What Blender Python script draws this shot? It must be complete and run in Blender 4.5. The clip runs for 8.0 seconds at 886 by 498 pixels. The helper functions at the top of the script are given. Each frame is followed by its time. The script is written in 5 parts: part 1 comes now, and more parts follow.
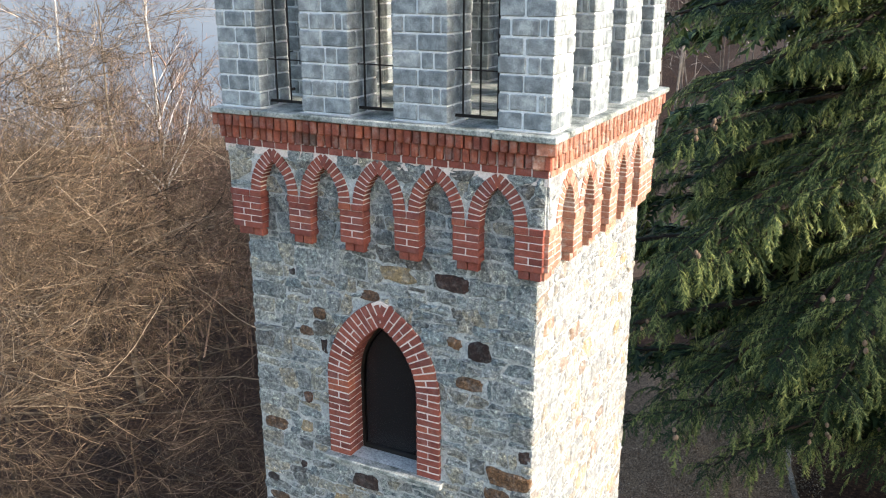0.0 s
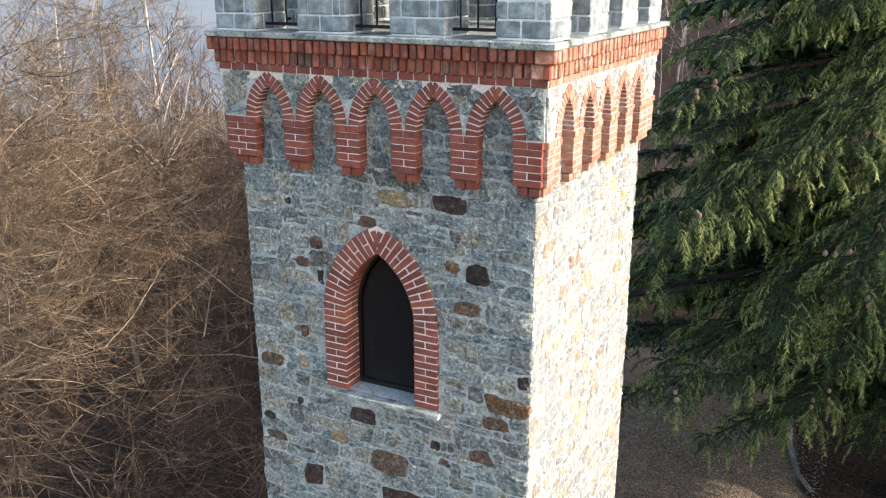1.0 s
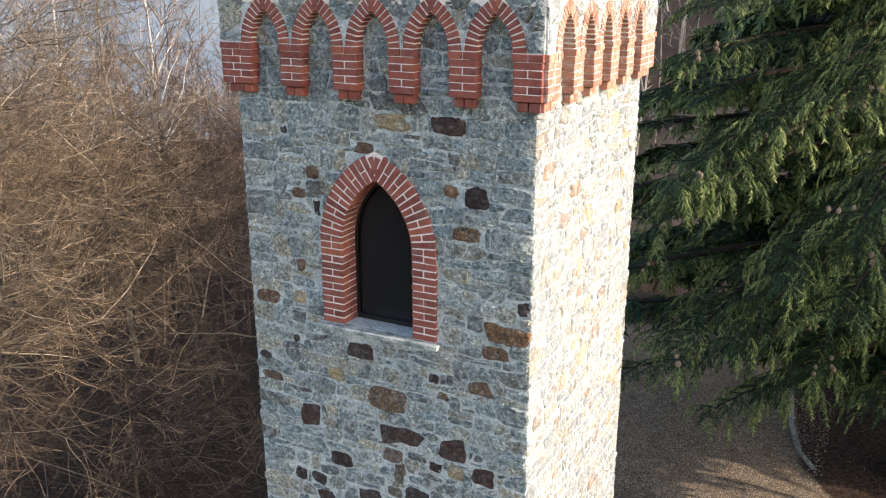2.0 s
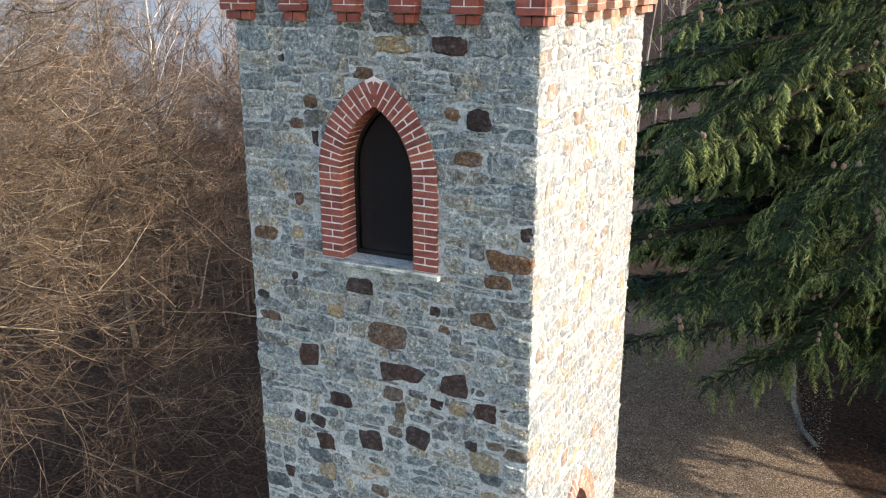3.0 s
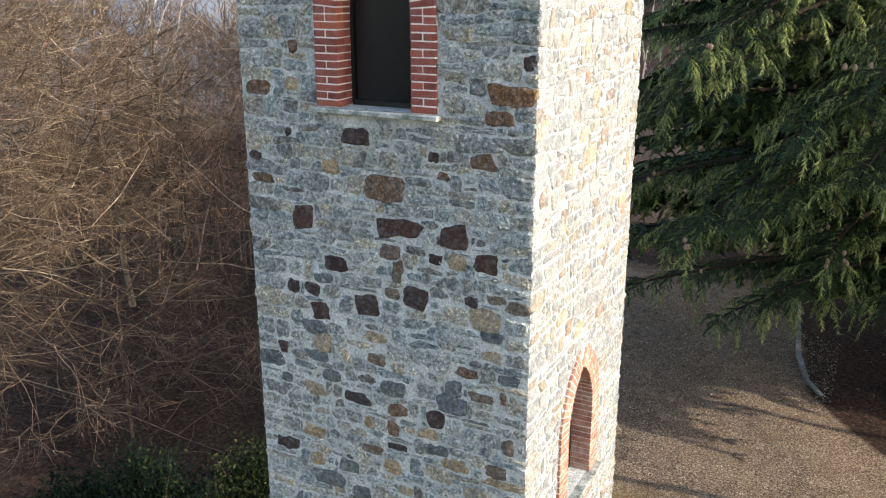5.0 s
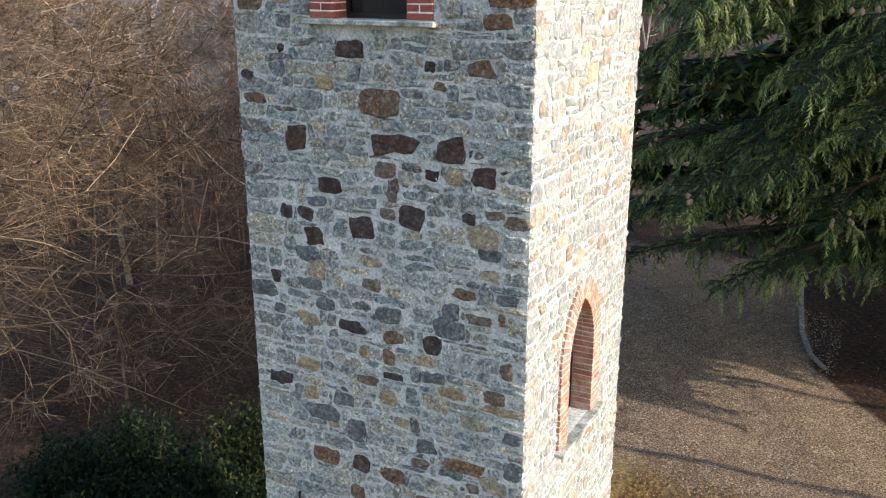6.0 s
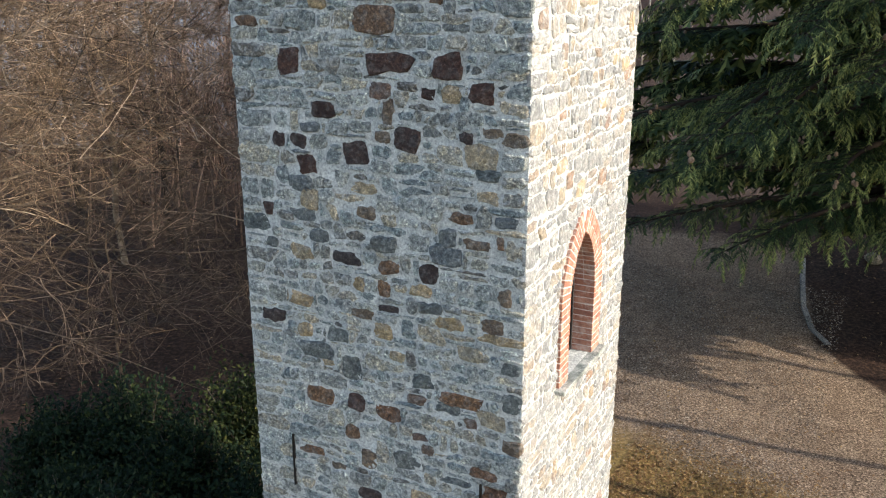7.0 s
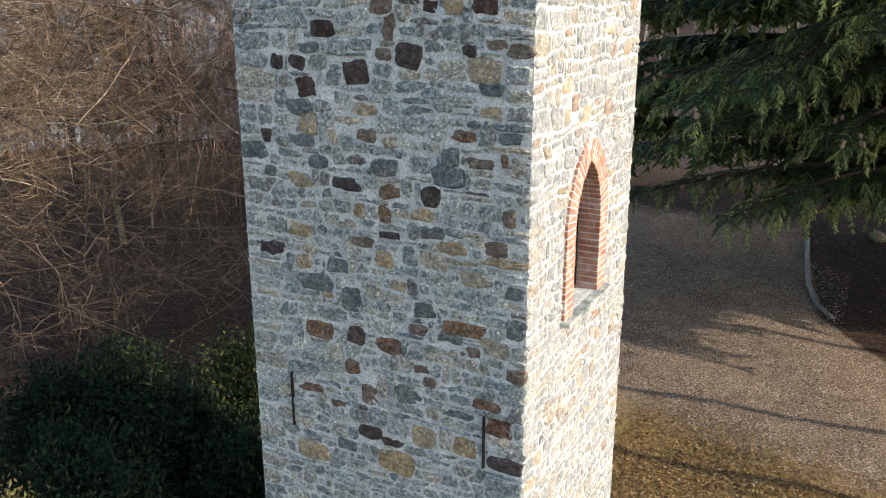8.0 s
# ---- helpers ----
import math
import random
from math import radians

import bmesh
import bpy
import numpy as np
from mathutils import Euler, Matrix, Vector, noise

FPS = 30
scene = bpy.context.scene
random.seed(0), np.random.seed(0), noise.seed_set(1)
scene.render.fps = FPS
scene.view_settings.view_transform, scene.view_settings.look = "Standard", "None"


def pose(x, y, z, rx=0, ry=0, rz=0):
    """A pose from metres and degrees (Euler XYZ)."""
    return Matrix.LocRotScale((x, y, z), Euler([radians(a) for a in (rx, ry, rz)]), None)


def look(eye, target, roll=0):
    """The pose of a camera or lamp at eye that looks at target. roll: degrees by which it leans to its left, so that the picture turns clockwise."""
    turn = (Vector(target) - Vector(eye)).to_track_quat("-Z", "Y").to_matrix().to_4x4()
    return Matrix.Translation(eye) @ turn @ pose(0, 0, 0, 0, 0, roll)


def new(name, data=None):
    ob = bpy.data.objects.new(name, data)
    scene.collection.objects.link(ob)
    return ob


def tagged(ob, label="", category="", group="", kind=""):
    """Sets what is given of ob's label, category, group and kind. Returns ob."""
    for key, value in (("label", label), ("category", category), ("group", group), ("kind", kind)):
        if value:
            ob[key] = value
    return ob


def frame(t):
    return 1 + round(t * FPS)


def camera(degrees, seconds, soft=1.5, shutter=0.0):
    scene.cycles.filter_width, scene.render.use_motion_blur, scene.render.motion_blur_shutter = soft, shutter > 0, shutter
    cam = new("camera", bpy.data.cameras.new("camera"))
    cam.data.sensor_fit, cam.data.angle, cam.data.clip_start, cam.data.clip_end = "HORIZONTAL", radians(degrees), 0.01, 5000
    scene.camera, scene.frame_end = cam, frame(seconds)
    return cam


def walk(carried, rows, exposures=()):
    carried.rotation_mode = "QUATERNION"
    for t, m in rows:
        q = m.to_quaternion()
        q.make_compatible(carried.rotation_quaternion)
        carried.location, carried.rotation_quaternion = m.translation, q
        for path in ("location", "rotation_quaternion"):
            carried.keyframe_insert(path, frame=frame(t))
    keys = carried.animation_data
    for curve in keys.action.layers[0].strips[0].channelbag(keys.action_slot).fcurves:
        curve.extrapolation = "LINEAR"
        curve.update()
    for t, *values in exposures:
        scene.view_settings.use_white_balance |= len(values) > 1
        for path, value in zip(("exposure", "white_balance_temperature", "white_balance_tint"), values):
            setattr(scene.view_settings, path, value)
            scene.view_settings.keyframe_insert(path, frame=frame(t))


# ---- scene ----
cam = camera(53.41, 8.0, soft=1.15)
# seconds, place of the eye, turn to the left, tilt, roll
PATH = [
    (0.0, 3.839, -7.655, 13.103, 27.543, -17.522, 0.006),
    (0.5, 3.869, -7.683, 12.795, 27.547, -17.504, -0.031),
    (1.0, 3.899, -7.723, 12.439, 27.560, -17.472, -0.066),
    (1.5, 3.928, -7.747, 12.110, 27.554, -17.432, -0.071),
    (3.0, 3.926, -7.803, 11.146, 27.458, -17.338, -0.129),
    (3.5, 3.918, -7.819, 10.844, 27.478, -17.378, -0.117),
    (4.0, 3.931, -7.839, 10.512, 27.479, -17.383, -0.065),
    (4.5, 3.949, -7.862, 10.162, 27.475, -17.371, -0.067),
    (6.0, 3.984, -7.825, 9.037, 27.537, -17.290, -0.020),
    (6.5, 3.990, -7.805, 8.682, 27.510, -17.239, -0.085),
    (7.0, 3.988, -7.792, 8.344, 27.468, -17.218, -0.061),
    (7.5, 3.991, -7.787, 7.993, 27.467, -17.167, -0.055),
    (8.0, 3.973, -7.798, 7.645, 27.504, -17.133, -0.062),
]
walk(cam, [(t, pose(x, y, z, 90 + tilt, 0, yaw) @ pose(0, 0, 0, 0, 0, roll)) for t, x, y, z, yaw, tilt, roll in PATH],
     [(0.0, 1.71), (2.0, 1.66), (5.0, 1.59), (8.0, 1.49)])

# ---- light ----
SUN_EL, SUN_ROT = 25.0, 87.5   # degrees above the horizon, and from the y axis towards the x axis
world = bpy.data.worlds.new("sky")
scene.world = world
world.use_nodes = True
wn = world.node_tree
sky = wn.nodes.new("ShaderNodeTexSky")
sky.sky_type = "NISHITA"
sky.sun_disc = False
sky.sun_elevation = radians(SUN_EL)
sky.sun_rotation = radians(SUN_ROT)
sky.dust_density = 1.5
wn.nodes["Background"].inputs["Strength"].default_value = 0.15
wn.links.new(sky.outputs["Color"], wn.nodes["Background"].inputs["Color"])
sun = new("sun", bpy.data.lights.new("sun", "SUN"))
sun.data.energy, sun.data.angle, sun.data.color = 2.35, radians(0.55), (1.0, 0.90, 0.76)
SUN_DIR = Vector((math.sin(radians(SUN_ROT)) * math.cos(radians(SUN_EL)), math.cos(radians(SUN_ROT)) * math.cos(radians(SUN_EL)), math.sin(radians(SUN_EL))))
sun.matrix_world = look(SUN_DIR * 60, (0, 0, 0))


# ---- materials ----
def mat(name, rough=0.85, metal=0.0, gloss=0.3):
    m = bpy.data.materials.new(name)
    m.use_nodes = True
    b = m.node_tree.nodes["Principled BSDF"]
    b.inputs["Roughness"].default_value, b.inputs["Metallic"].default_value = rough, metal
    b.inputs["Specular IOR Level"].default_value = gloss
    return m, m.node_tree, b


def node(nt, kind, **inputs):
    n = nt.nodes.new(kind)
    for key, value in inputs.items():
        n.inputs[key.replace("_", " ")].default_value = value
    return n


def ramp(nt, fac, stops, mode="LINEAR"):
    r = nt.nodes.new("ShaderNodeValToRGB")
    r.color_ramp.interpolation = mode
    e = r.color_ramp.elements
    while len(e) < len(stops):
        e.new(0.5)
    for k, (at, col) in enumerate(stops):
        e[k].position, e[k].color = at, (*col, 1)
    nt.links.new(fac, r.inputs["Fac"])
    return r.outputs["Color"]


def mix(nt, fac, a, b, blend="MIX"):
    m = nt.nodes.new("ShaderNodeMix")
    m.data_type, m.blend_type = "RGBA", blend
    for sock, v in ((m.inputs[0], fac), (m.inputs[6], a), (m.inputs[7], b)):
        if hasattr(v, "is_linked"):
            nt.links.new(v, sock)
        elif isinstance(v, (int, float)):
            sock.default_value = v
        else:
            sock.default_value = (*v, 1)
    return m.outputs[2]


def noise_of(nt, scale, detail=4.0, rough=0.6, coords="Object"):
    tc = nt.nodes.new("ShaderNodeTexCoord") if coords != "Position" else nt.nodes.new("ShaderNodeNewGeometry")
    n = node(nt, "ShaderNodeTexNoise", Scale=scale, Detail=detail, Roughness=rough)
    nt.links.new(tc.outputs["Position" if coords == "Position" else coords], n.inputs["Vector"])
    return n.outputs["Fac"]


def bump(nt, b, height, strength=0.5, distance=0.01):
    n = node(nt, "ShaderNodeBump", Strength=strength, Distance=distance)
    nt.links.new(height, n.inputs["Height"])
    nt.links.new(n.outputs["Normal"], b.inputs["Normal"])


def calc(nt, op, a, b=0.0):
    n = nt.nodes.new("ShaderNodeMath")
    n.operation = op
    for sock, v in zip(n.inputs, (a, b)):
        if isinstance(v, (int, float)):
            sock.default_value = v
        else:
            nt.links.new(v, sock)
    return n.outputs[0]


def chance(nt, island):
    """A random number for each object, or for each loose piece of a joined mesh."""
    if island:
        return nt.nodes.new("ShaderNodeNewGeometry").outputs["Random Per Island"]
    return nt.nodes.new("ShaderNodeObjectInfo").outputs["Random"]


def stone_mat(name, stops, island=False, speckle=0.9, rough=0.85, dirt=0.5, relief=1.0):
    """Rough stone: a colour for each piece, cloudy patches, veins and grit, and smears of mortar over parts of its face."""
    m, nt, b = mat(name, rough)
    base = ramp(nt, chance(nt, island), stops)
    big = noise_of(nt, 9, 3, 0.55, "Position")
    fine = noise_of(nt, 30, 6, 0.75, "Position")
    grit = noise_of(nt, 120, 3, 0.7, "Position")
    c = mix(nt, 0.8, base, ramp(nt, big, [(0.3, (0.6, 0.62, 0.65)), (0.5, (1, 1, 1)), (0.7, (1.35, 1.27, 1.15))]), "MULTIPLY")
    c = mix(nt, speckle, c, ramp(nt, fine, [(0.36, (0.24, 0.25, 0.27)), (0.46, (0.80, 0.81, 0.83)), (0.55, (1.22, 1.22, 1.19)), (0.65, (2.6, 2.6, 2.45))]), "MULTIPLY")
    c = mix(nt, 0.5 * speckle, c, ramp(nt, grit, [(0.36, (0.4, 0.4, 0.4)), (0.5, (1, 1, 1)), (0.62, (1.7, 1.7, 1.68))]), "MULTIPLY")
    smear = noise_of(nt, 11, 6, 0.72, "Position")
    if dirt:
        c = mix(nt, ramp(nt, smear, [(0.49, (0, 0, 0)), (0.57, (dirt, dirt, dirt))]), c, ramp(nt, fine, [(0.38, (0.19, 0.21, 0.218)), (0.48, (0.40, 0.425, 0.43)), (0.56, (0.53, 0.55, 0.545)), (0.64, (0.78, 0.79, 0.77))]))
    nt.links.new(c, b.inputs["Base Color"])
    bump(nt, b, calc(nt, "ADD", fine, smear), relief, 0.04)
    return m


GREYS = [(0.0, (0.138, 0.172, 0.184)), (0.12, (0.250, 0.290, 0.295)), (0.24, (0.370, 0.388, 0.368)), (0.34, (0.158, 0.188, 0.196)), (0.46, (0.372, 0.350, 0.282)),
         (0.56, (0.230, 0.276, 0.290)), (0.66, (0.125, 0.116, 0.104)), (0.74, (0.300, 0.332, 0.332)), (0.84, (0.355, 0.312, 0.235)), (0.91, (0.180, 0.195, 0.192)), (1.0, (0.335, 0.362, 0.355))]
STONE = stone_mat("rubble_stone", GREYS)
STONE_ISLAND = stone_mat("rubble_stone_joined", GREYS, True)
# same rubble for the sunlit right wall, its washed-out look put into the colours
SUN_SIDE_TONES = [(0, (0.205, 0.213, 0.218)), (0.3, (0.290, 0.292, 0.286)), (0.40, (0.270, 0.235, 0.185)), (0.46, (0.286, 0.286, 0.279)), (0.64, (0.196, 0.206, 0.211)), (0.76, (0.295, 0.293, 0.286)), (0.87, (0.255, 0.210, 0.150)), (0.92, (0.286, 0.285, 0.279)), (1, (0.208, 0.165, 0.128))]
STONE_SUN_SIDE = stone_mat("sunlit_rubble_stone", SUN_SIDE_TONES, speckle=0.4, dirt=0.5, relief=0.45)
STONE_SUN_SIDE_ISLAND = stone_mat("sunlit_rubble_stone_joined", SUN_SIDE_TONES, True, 0.45, dirt=0.4, relief=0.6)
STONE_DARK = stone_mat("dark_ironstone", [(0, (0.034, 0.022, 0.021)), (0.5, (0.060, 0.032, 0.026)), (1, (0.045, 0.037, 0.037))], speckle=0.7, dirt=0.10)
STONE_RUST = stone_mat("rust_brown_stone", [(0, (0.115, 0.054, 0.031)), (0.35, (0.135, 0.088, 0.060)), (0.7, (0.175, 0.098, 0.053)), (1, (0.092, 0.068, 0.054))], speckle=0.9, dirt=0.16)
STONE_TAN = stone_mat("tan_stone", [(0, (0.30, 0.22, 0.12)), (0.5, (0.33, 0.26, 0.165)), (1, (0.29, 0.26, 0.20))], speckle=0.65, dirt=0.25)
STONE_SLATE = stone_mat("slate_grey_stone", [(0, (0.085, 0.105, 0.112)), (0.5, (0.125, 0.14, 0.140)), (1, (0.105, 0.125, 0.140))], speckle=0.7, dirt=0.18)
STONE_BROWN = stone_mat("grey_brown_stone", [(0, (0.125, 0.092, 0.068)), (0.5, (0.165, 0.135, 0.105)), (1, (0.135, 0.092, 0.075))], speckle=0.7, dirt=0.2)

MORTAR, nt, b = mat("lime_mortar", 0.95)
f1, f2 = noise_of(nt, 6, 5, 0.65, "Position"), noise_of(nt, 38, 5, 0.75, "Position")
c = ramp(nt, f1, [(0.3, (0.37, 0.385, 0.380)), (0.5, (0.505, 0.522, 0.512)), (0.72, (0.645, 0.655, 0.635))])
c = mix(nt, 0.6, c, ramp(nt, f2, [(0.37, (0.32, 0.34, 0.35)), (0.47, (0.92, 0.93, 0.93)), (0.62, (1.6, 1.6, 1.56))]), "MULTIPLY")
nt.links.new(c, b.inputs["Base Color"])
bump(nt, b, f2, 1.0, 0.03)

PALE_JOINT, nt, b = mat("pale_brick_joint", 0.95)
nt.links.new(ramp(nt, noise_of(nt, 60, 4, 0.7, "Position"), [(0.3, (0.52, 0.44, 0.40)), (0.7, (0.82, 0.74, 0.68))]), b.inputs["Base Color"])


def brick_mat(name, stops, frost=0.0):
    m, nt, b = mat(name, 0.82)
    base = ramp(nt, chance(nt, False), stops)
    f1, f2 = noise_of(nt, 16, 4, 0.65, "Position"), noise_of(nt, 110, 4, 0.7, "Position")
    c = mix(nt, 0.7, base, ramp(nt, f1, [(0.3, (0.6, 0.58, 0.58)), (0.5, (1, 1, 1)), (0.72, (1.3, 1.25, 1.2))]), "MULTIPLY")
    c = mix(nt, 0.7, c, ramp(nt, f2, [(0.3, (0.5, 0.5, 0.5)), (0.7, (1.45, 1.45, 1.45))]), "MULTIPLY")
    if frost:
        c = mix(nt, ramp(nt, noise_of(nt, 11, 6, 0.7, "Position"), [(0.5, (0, 0, 0)), (0.62, (frost, frost, frost))]), c, (0.55, 0.5, 0.45))
    nt.links.new(c, b.inputs["Base Color"])
    bump(nt, b, f2, 0.5, 0.006)
    return m


REDS = [(0, (0.155, 0.044, 0.034)), (0.3, (0.215, 0.060, 0.044)), (0.6, (0.260, 0.074, 0.050)), (0.85, (0.180, 0.058, 0.048)), (1, (0.315, 0.092, 0.050))]
BRICK = brick_mat("red_brick", REDS, 0.06)
BRICK_FROST = brick_mat("weathered_red_brick", [(0, (0.165, 0.048, 0.034)), (0.4, (0.235, 0.066, 0.042)), (0.8, (0.29, 0.085, 0.048)), (0.95, (0.15, 0.055, 0.042)), (1, (0.11, 0.07, 0.055))], 0.18)

# paler copy of the red brick, lightened for the sun on the right face
BRICK_SUNLIT = brick_mat("sunlit_bloomed_red_brick", [(0, (0.27, 0.12, 0.085)), (0.5, (0.34, 0.15, 0.10)), (1, (0.40, 0.20, 0.14))], 0.45)

SLAB, nt, b = mat("grey_stone_slab", 0.75)
f1, f2 = noise_of(nt, 6, 5, 0.65, "Position"), noise_of(nt, 60, 5, 0.75, "Position")
c = ramp(nt, f1, [(0.36, (0.10, 0.115, 0.105)), (0.48, (0.24, 0.26, 0.245)), (0.66, (0.44, 0.44, 0.41))])
c = mix(nt, 0.75, c, ramp(nt, f2, [(0.36, (0.3, 0.32, 0.3)), (0.5, (1, 1, 1)), (0.64, (1.6, 1.6, 1.55))]), "MULTIPLY")
nt.links.new(c, b.inputs["Base Color"])
bump(nt, b, f2, 0.4, 0.006)

BLOCK, nt, b = mat("grey_concrete_block", 0.9)
base = ramp(nt, chance(nt, False), [(0, (0.19, 0.215, 0.23)), (0.5, (0.245, 0.27, 0.285)), (1, (0.31, 0.33, 0.335))])
f1, f2 = noise_of(nt, 9, 4, 0.6, "Position"), noise_of(nt, 90, 4, 0.75, "Position")
c = mix(nt, 0.85, base, ramp(nt, f1, [(0.36, (0.55, 0.56, 0.56)), (0.5, (0.95, 0.95, 0.94)), (0.64, (1.5, 1.49, 1.43))]), "MULTIPLY")
c = mix(nt, 0.35, c, ramp(nt, f2, [(0.38, (0.45, 0.46, 0.45)), (0.5, (1, 1, 1)), (0.62, (1.6, 1.6, 1.55))]), "MULTIPLY")
nt.links.new(c, b.inputs["Base Color"])
bump(nt, b, f2, 0.5, 0.006)

IRON, nt, b = mat("dark_iron", 0.55, 0.7)
nt.links.new(ramp(nt, noise_of(nt, 40, 4, 0.7, "Position"), [(0.35, (0.014, 0.014, 0.015)), (0.7, (0.036, 0.030, 0.028))]), b.inputs["Base Color"])
DARK_WOOD, nt, b = mat("dark_painted_frame", 0.5)
nt.links.new(ramp(nt, noise_of(nt, 30, 4, 0.6, "Position"), [(0.3, (0.007, 0.006, 0.005)), (0.7, (0.018, 0.014, 0.012))]), b.inputs["Base Color"])
GLASS, nt, b = mat("grey_sheen_glass", 0.12)
b.inputs["Transmission Weight"].default_value, b.inputs["IOR"].default_value, b.inputs["Base Color"].default_value = 1.0, 1.45, (0.2, 0.21, 0.2, 1)
# a flat grey over the glass stands in for its sky reflection
sheen_grey = nt.nodes.new("ShaderNodeBsdfDiffuse")
nt.links.new(ramp(nt, noise_of(nt, 4, 4, 0.6, "Position"), [(0.3, (0.020, 0.019, 0.020)), (0.7, (0.034, 0.032, 0.033))]), sheen_grey.inputs["Color"])
pane_mix = nt.nodes.new("ShaderNodeMixShader")
pane_mix.inputs[0].default_value = 0.6
nt.links.new(b.outputs[0], pane_mix.inputs[1])
nt.links.new(sheen_grey.outputs[0], pane_mix.inputs[2])
nt.links.new(pane_mix.outputs[0], nt.nodes["Material Output"].inputs["Surface"])
# near black, so that the room looks unlit through the panes
ROOM, nt, b = mat("unlit_room_black", 0.95)
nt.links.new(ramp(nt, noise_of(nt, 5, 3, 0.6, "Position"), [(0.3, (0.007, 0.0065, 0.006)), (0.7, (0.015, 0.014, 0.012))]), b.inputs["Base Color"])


def bark_mat(name, dark, light, scale=12, island=True):
    m, nt, b = mat(name, 0.9, 0.0, 0.1)
    f = noise_of(nt, scale, 5, 0.7, "Position")
    c = ramp(nt, f, [(0.3, dark), (0.7, light)])
    if island:
        c = mix(nt, 0.8, c, ramp(nt, chance(nt, True), [(0, (0.25, 0.21, 0.19)), (0.5, (0.65, 0.62, 0.6)), (0.82, (1.25, 1.18, 1.1)), (1, (3.2, 3.05, 2.9))]), "MULTIPLY")
    nt.links.new(c, b.inputs["Base Color"])
    bump(nt, b, f, 0.5, 0.02)
    return m


def leaf_mat(name, stops, rough=0.5, through_light=0.25):
    m, nt, b = mat(name, rough, 0.0, 0.15)
    c = ramp(nt, chance(nt, True), stops)
    c = mix(nt, 0.6, c, ramp(nt, noise_of(nt, 1.6, 4, 0.6, "Position"), [(0.3, (0.6, 0.65, 0.65)), (0.7, (1.35, 1.3, 1.1))]), "MULTIPLY")
    nt.links.new(c, b.inputs["Base Color"])
    t = nt.nodes.new("ShaderNodeBsdfTranslucent")
    nt.links.new(c, t.inputs["Color"])
    s = nt.nodes.new("ShaderNodeMixShader")
    s.inputs[0].default_value = through_light
    nt.links.new(b.outputs[0], s.inputs[1])
    nt.links.new(t.outputs[0], s.inputs[2])
    nt.links.new(s.outputs[0], nt.nodes["Material Output"].inputs["Surface"])
    return m


TWIG = bark_mat("bare_twig_bark", (0.082, 0.058, 0.038), (0.250, 0.186, 0.126), 5)
TWIG_RED = bark_mat("reddish_twig_bark", (0.095, 0.064, 0.050), (0.235, 0.164, 0.126), 5)
TWIG_GREY = bark_mat("grey_twig_bark", (0.034, 0.029, 0.024), (0.111, 0.093, 0.076), 5)
PALE_STEM = bark_mat("pale_grey_stem_bark", (0.10, 0.088, 0.078), (0.30, 0.27, 0.24), 5)
LIMB = bark_mat("pale_limb_bark", (0.10, 0.080, 0.060), (0.32, 0.262, 0.20), 5)
# darker bark for the low trees and bushes, their shade put into the colour
TWIG_SHADED = bark_mat("shaded_twig_bark", (0.042, 0.032, 0.025), (0.150, 0.113, 0.084), 5)
BIRCH = bark_mat("white_birch_bark", (0.34, 0.31, 0.28), (0.66, 0.62, 0.57), 9, False)
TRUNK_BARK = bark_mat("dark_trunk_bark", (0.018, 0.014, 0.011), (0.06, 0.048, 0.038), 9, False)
CEDAR_BARK = bark_mat("cedar_bark", (0.016, 0.012, 0.01), (0.045, 0.033, 0.025), 14, False)
# inner needles dark for shade; tip and crest needles carry sunlight in their colour
NEEDLE = leaf_mat("cedar_needles", [(0, (0.009, 0.019, 0.010)), (0.5, (0.025, 0.044, 0.019)), (1, (0.060, 0.085, 0.028))], 0.6, 0.15)
NEEDLE_LIT = leaf_mat("sunlit_cedar_needles", [(0, (0.042, 0.068, 0.026)), (0.5, (0.120, 0.150, 0.052)), (1, (0.31, 0.325, 0.115))], 0.6, 0.25)
CONE = bark_mat("cedar_cone_scales", (0.12, 0.075, 0.05), (0.30, 0.22, 0.16), 30, False)
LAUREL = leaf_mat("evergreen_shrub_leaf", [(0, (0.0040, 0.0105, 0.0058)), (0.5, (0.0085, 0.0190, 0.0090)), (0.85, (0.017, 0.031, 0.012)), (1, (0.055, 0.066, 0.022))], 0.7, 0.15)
OLIVE = leaf_mat("olive_shrub_leaf", [(0, (0.007, 0.013, 0.005)), (0.5, (0.020, 0.031, 0.010)), (0.85, (0.046, 0.058, 0.018)), (1, (0.13, 0.125, 0.04))], 0.6, 0.2)
DEAD_LEAF = leaf_mat("fallen_leaf", [(0, (0.085, 0.044, 0.023)), (0.4, (0.17, 0.095, 0.042)), (0.7, (0.24, 0.148, 0.066)), (1, (0.34, 0.235, 0.12))], 0.7, 0.15)
GRASS = leaf_mat("winter_grass_blade", [(0, (0.10, 0.085, 0.03)), (0.4, (0.20, 0.15, 0.055)), (0.7, (0.13, 0.135, 0.045)), (1, (0.28, 0.21, 0.09))], 0.6, 0.25)

# ground: leaf litter, a gravel drive and winter grass beside the tower
GROUND, nt, b = mat("ground_earth_and_gravel", 0.95, 0.0, 0.06)
geo = nt.nodes.new("ShaderNodeNewGeometry")
sep = nt.nodes.new("ShaderNodeSeparateXYZ")
nt.links.new(geo.outputs["Position"], sep.inputs[0])


n_big, n_mid, n_fine, n_grit = (noise_of(nt, s, 6, 0.72, "Position") for s in (0.35, 2.2, 11, 26))
wob = calc(nt, "MULTIPLY", calc(nt, "SUBTRACT", n_mid, 0.5), 1.6)
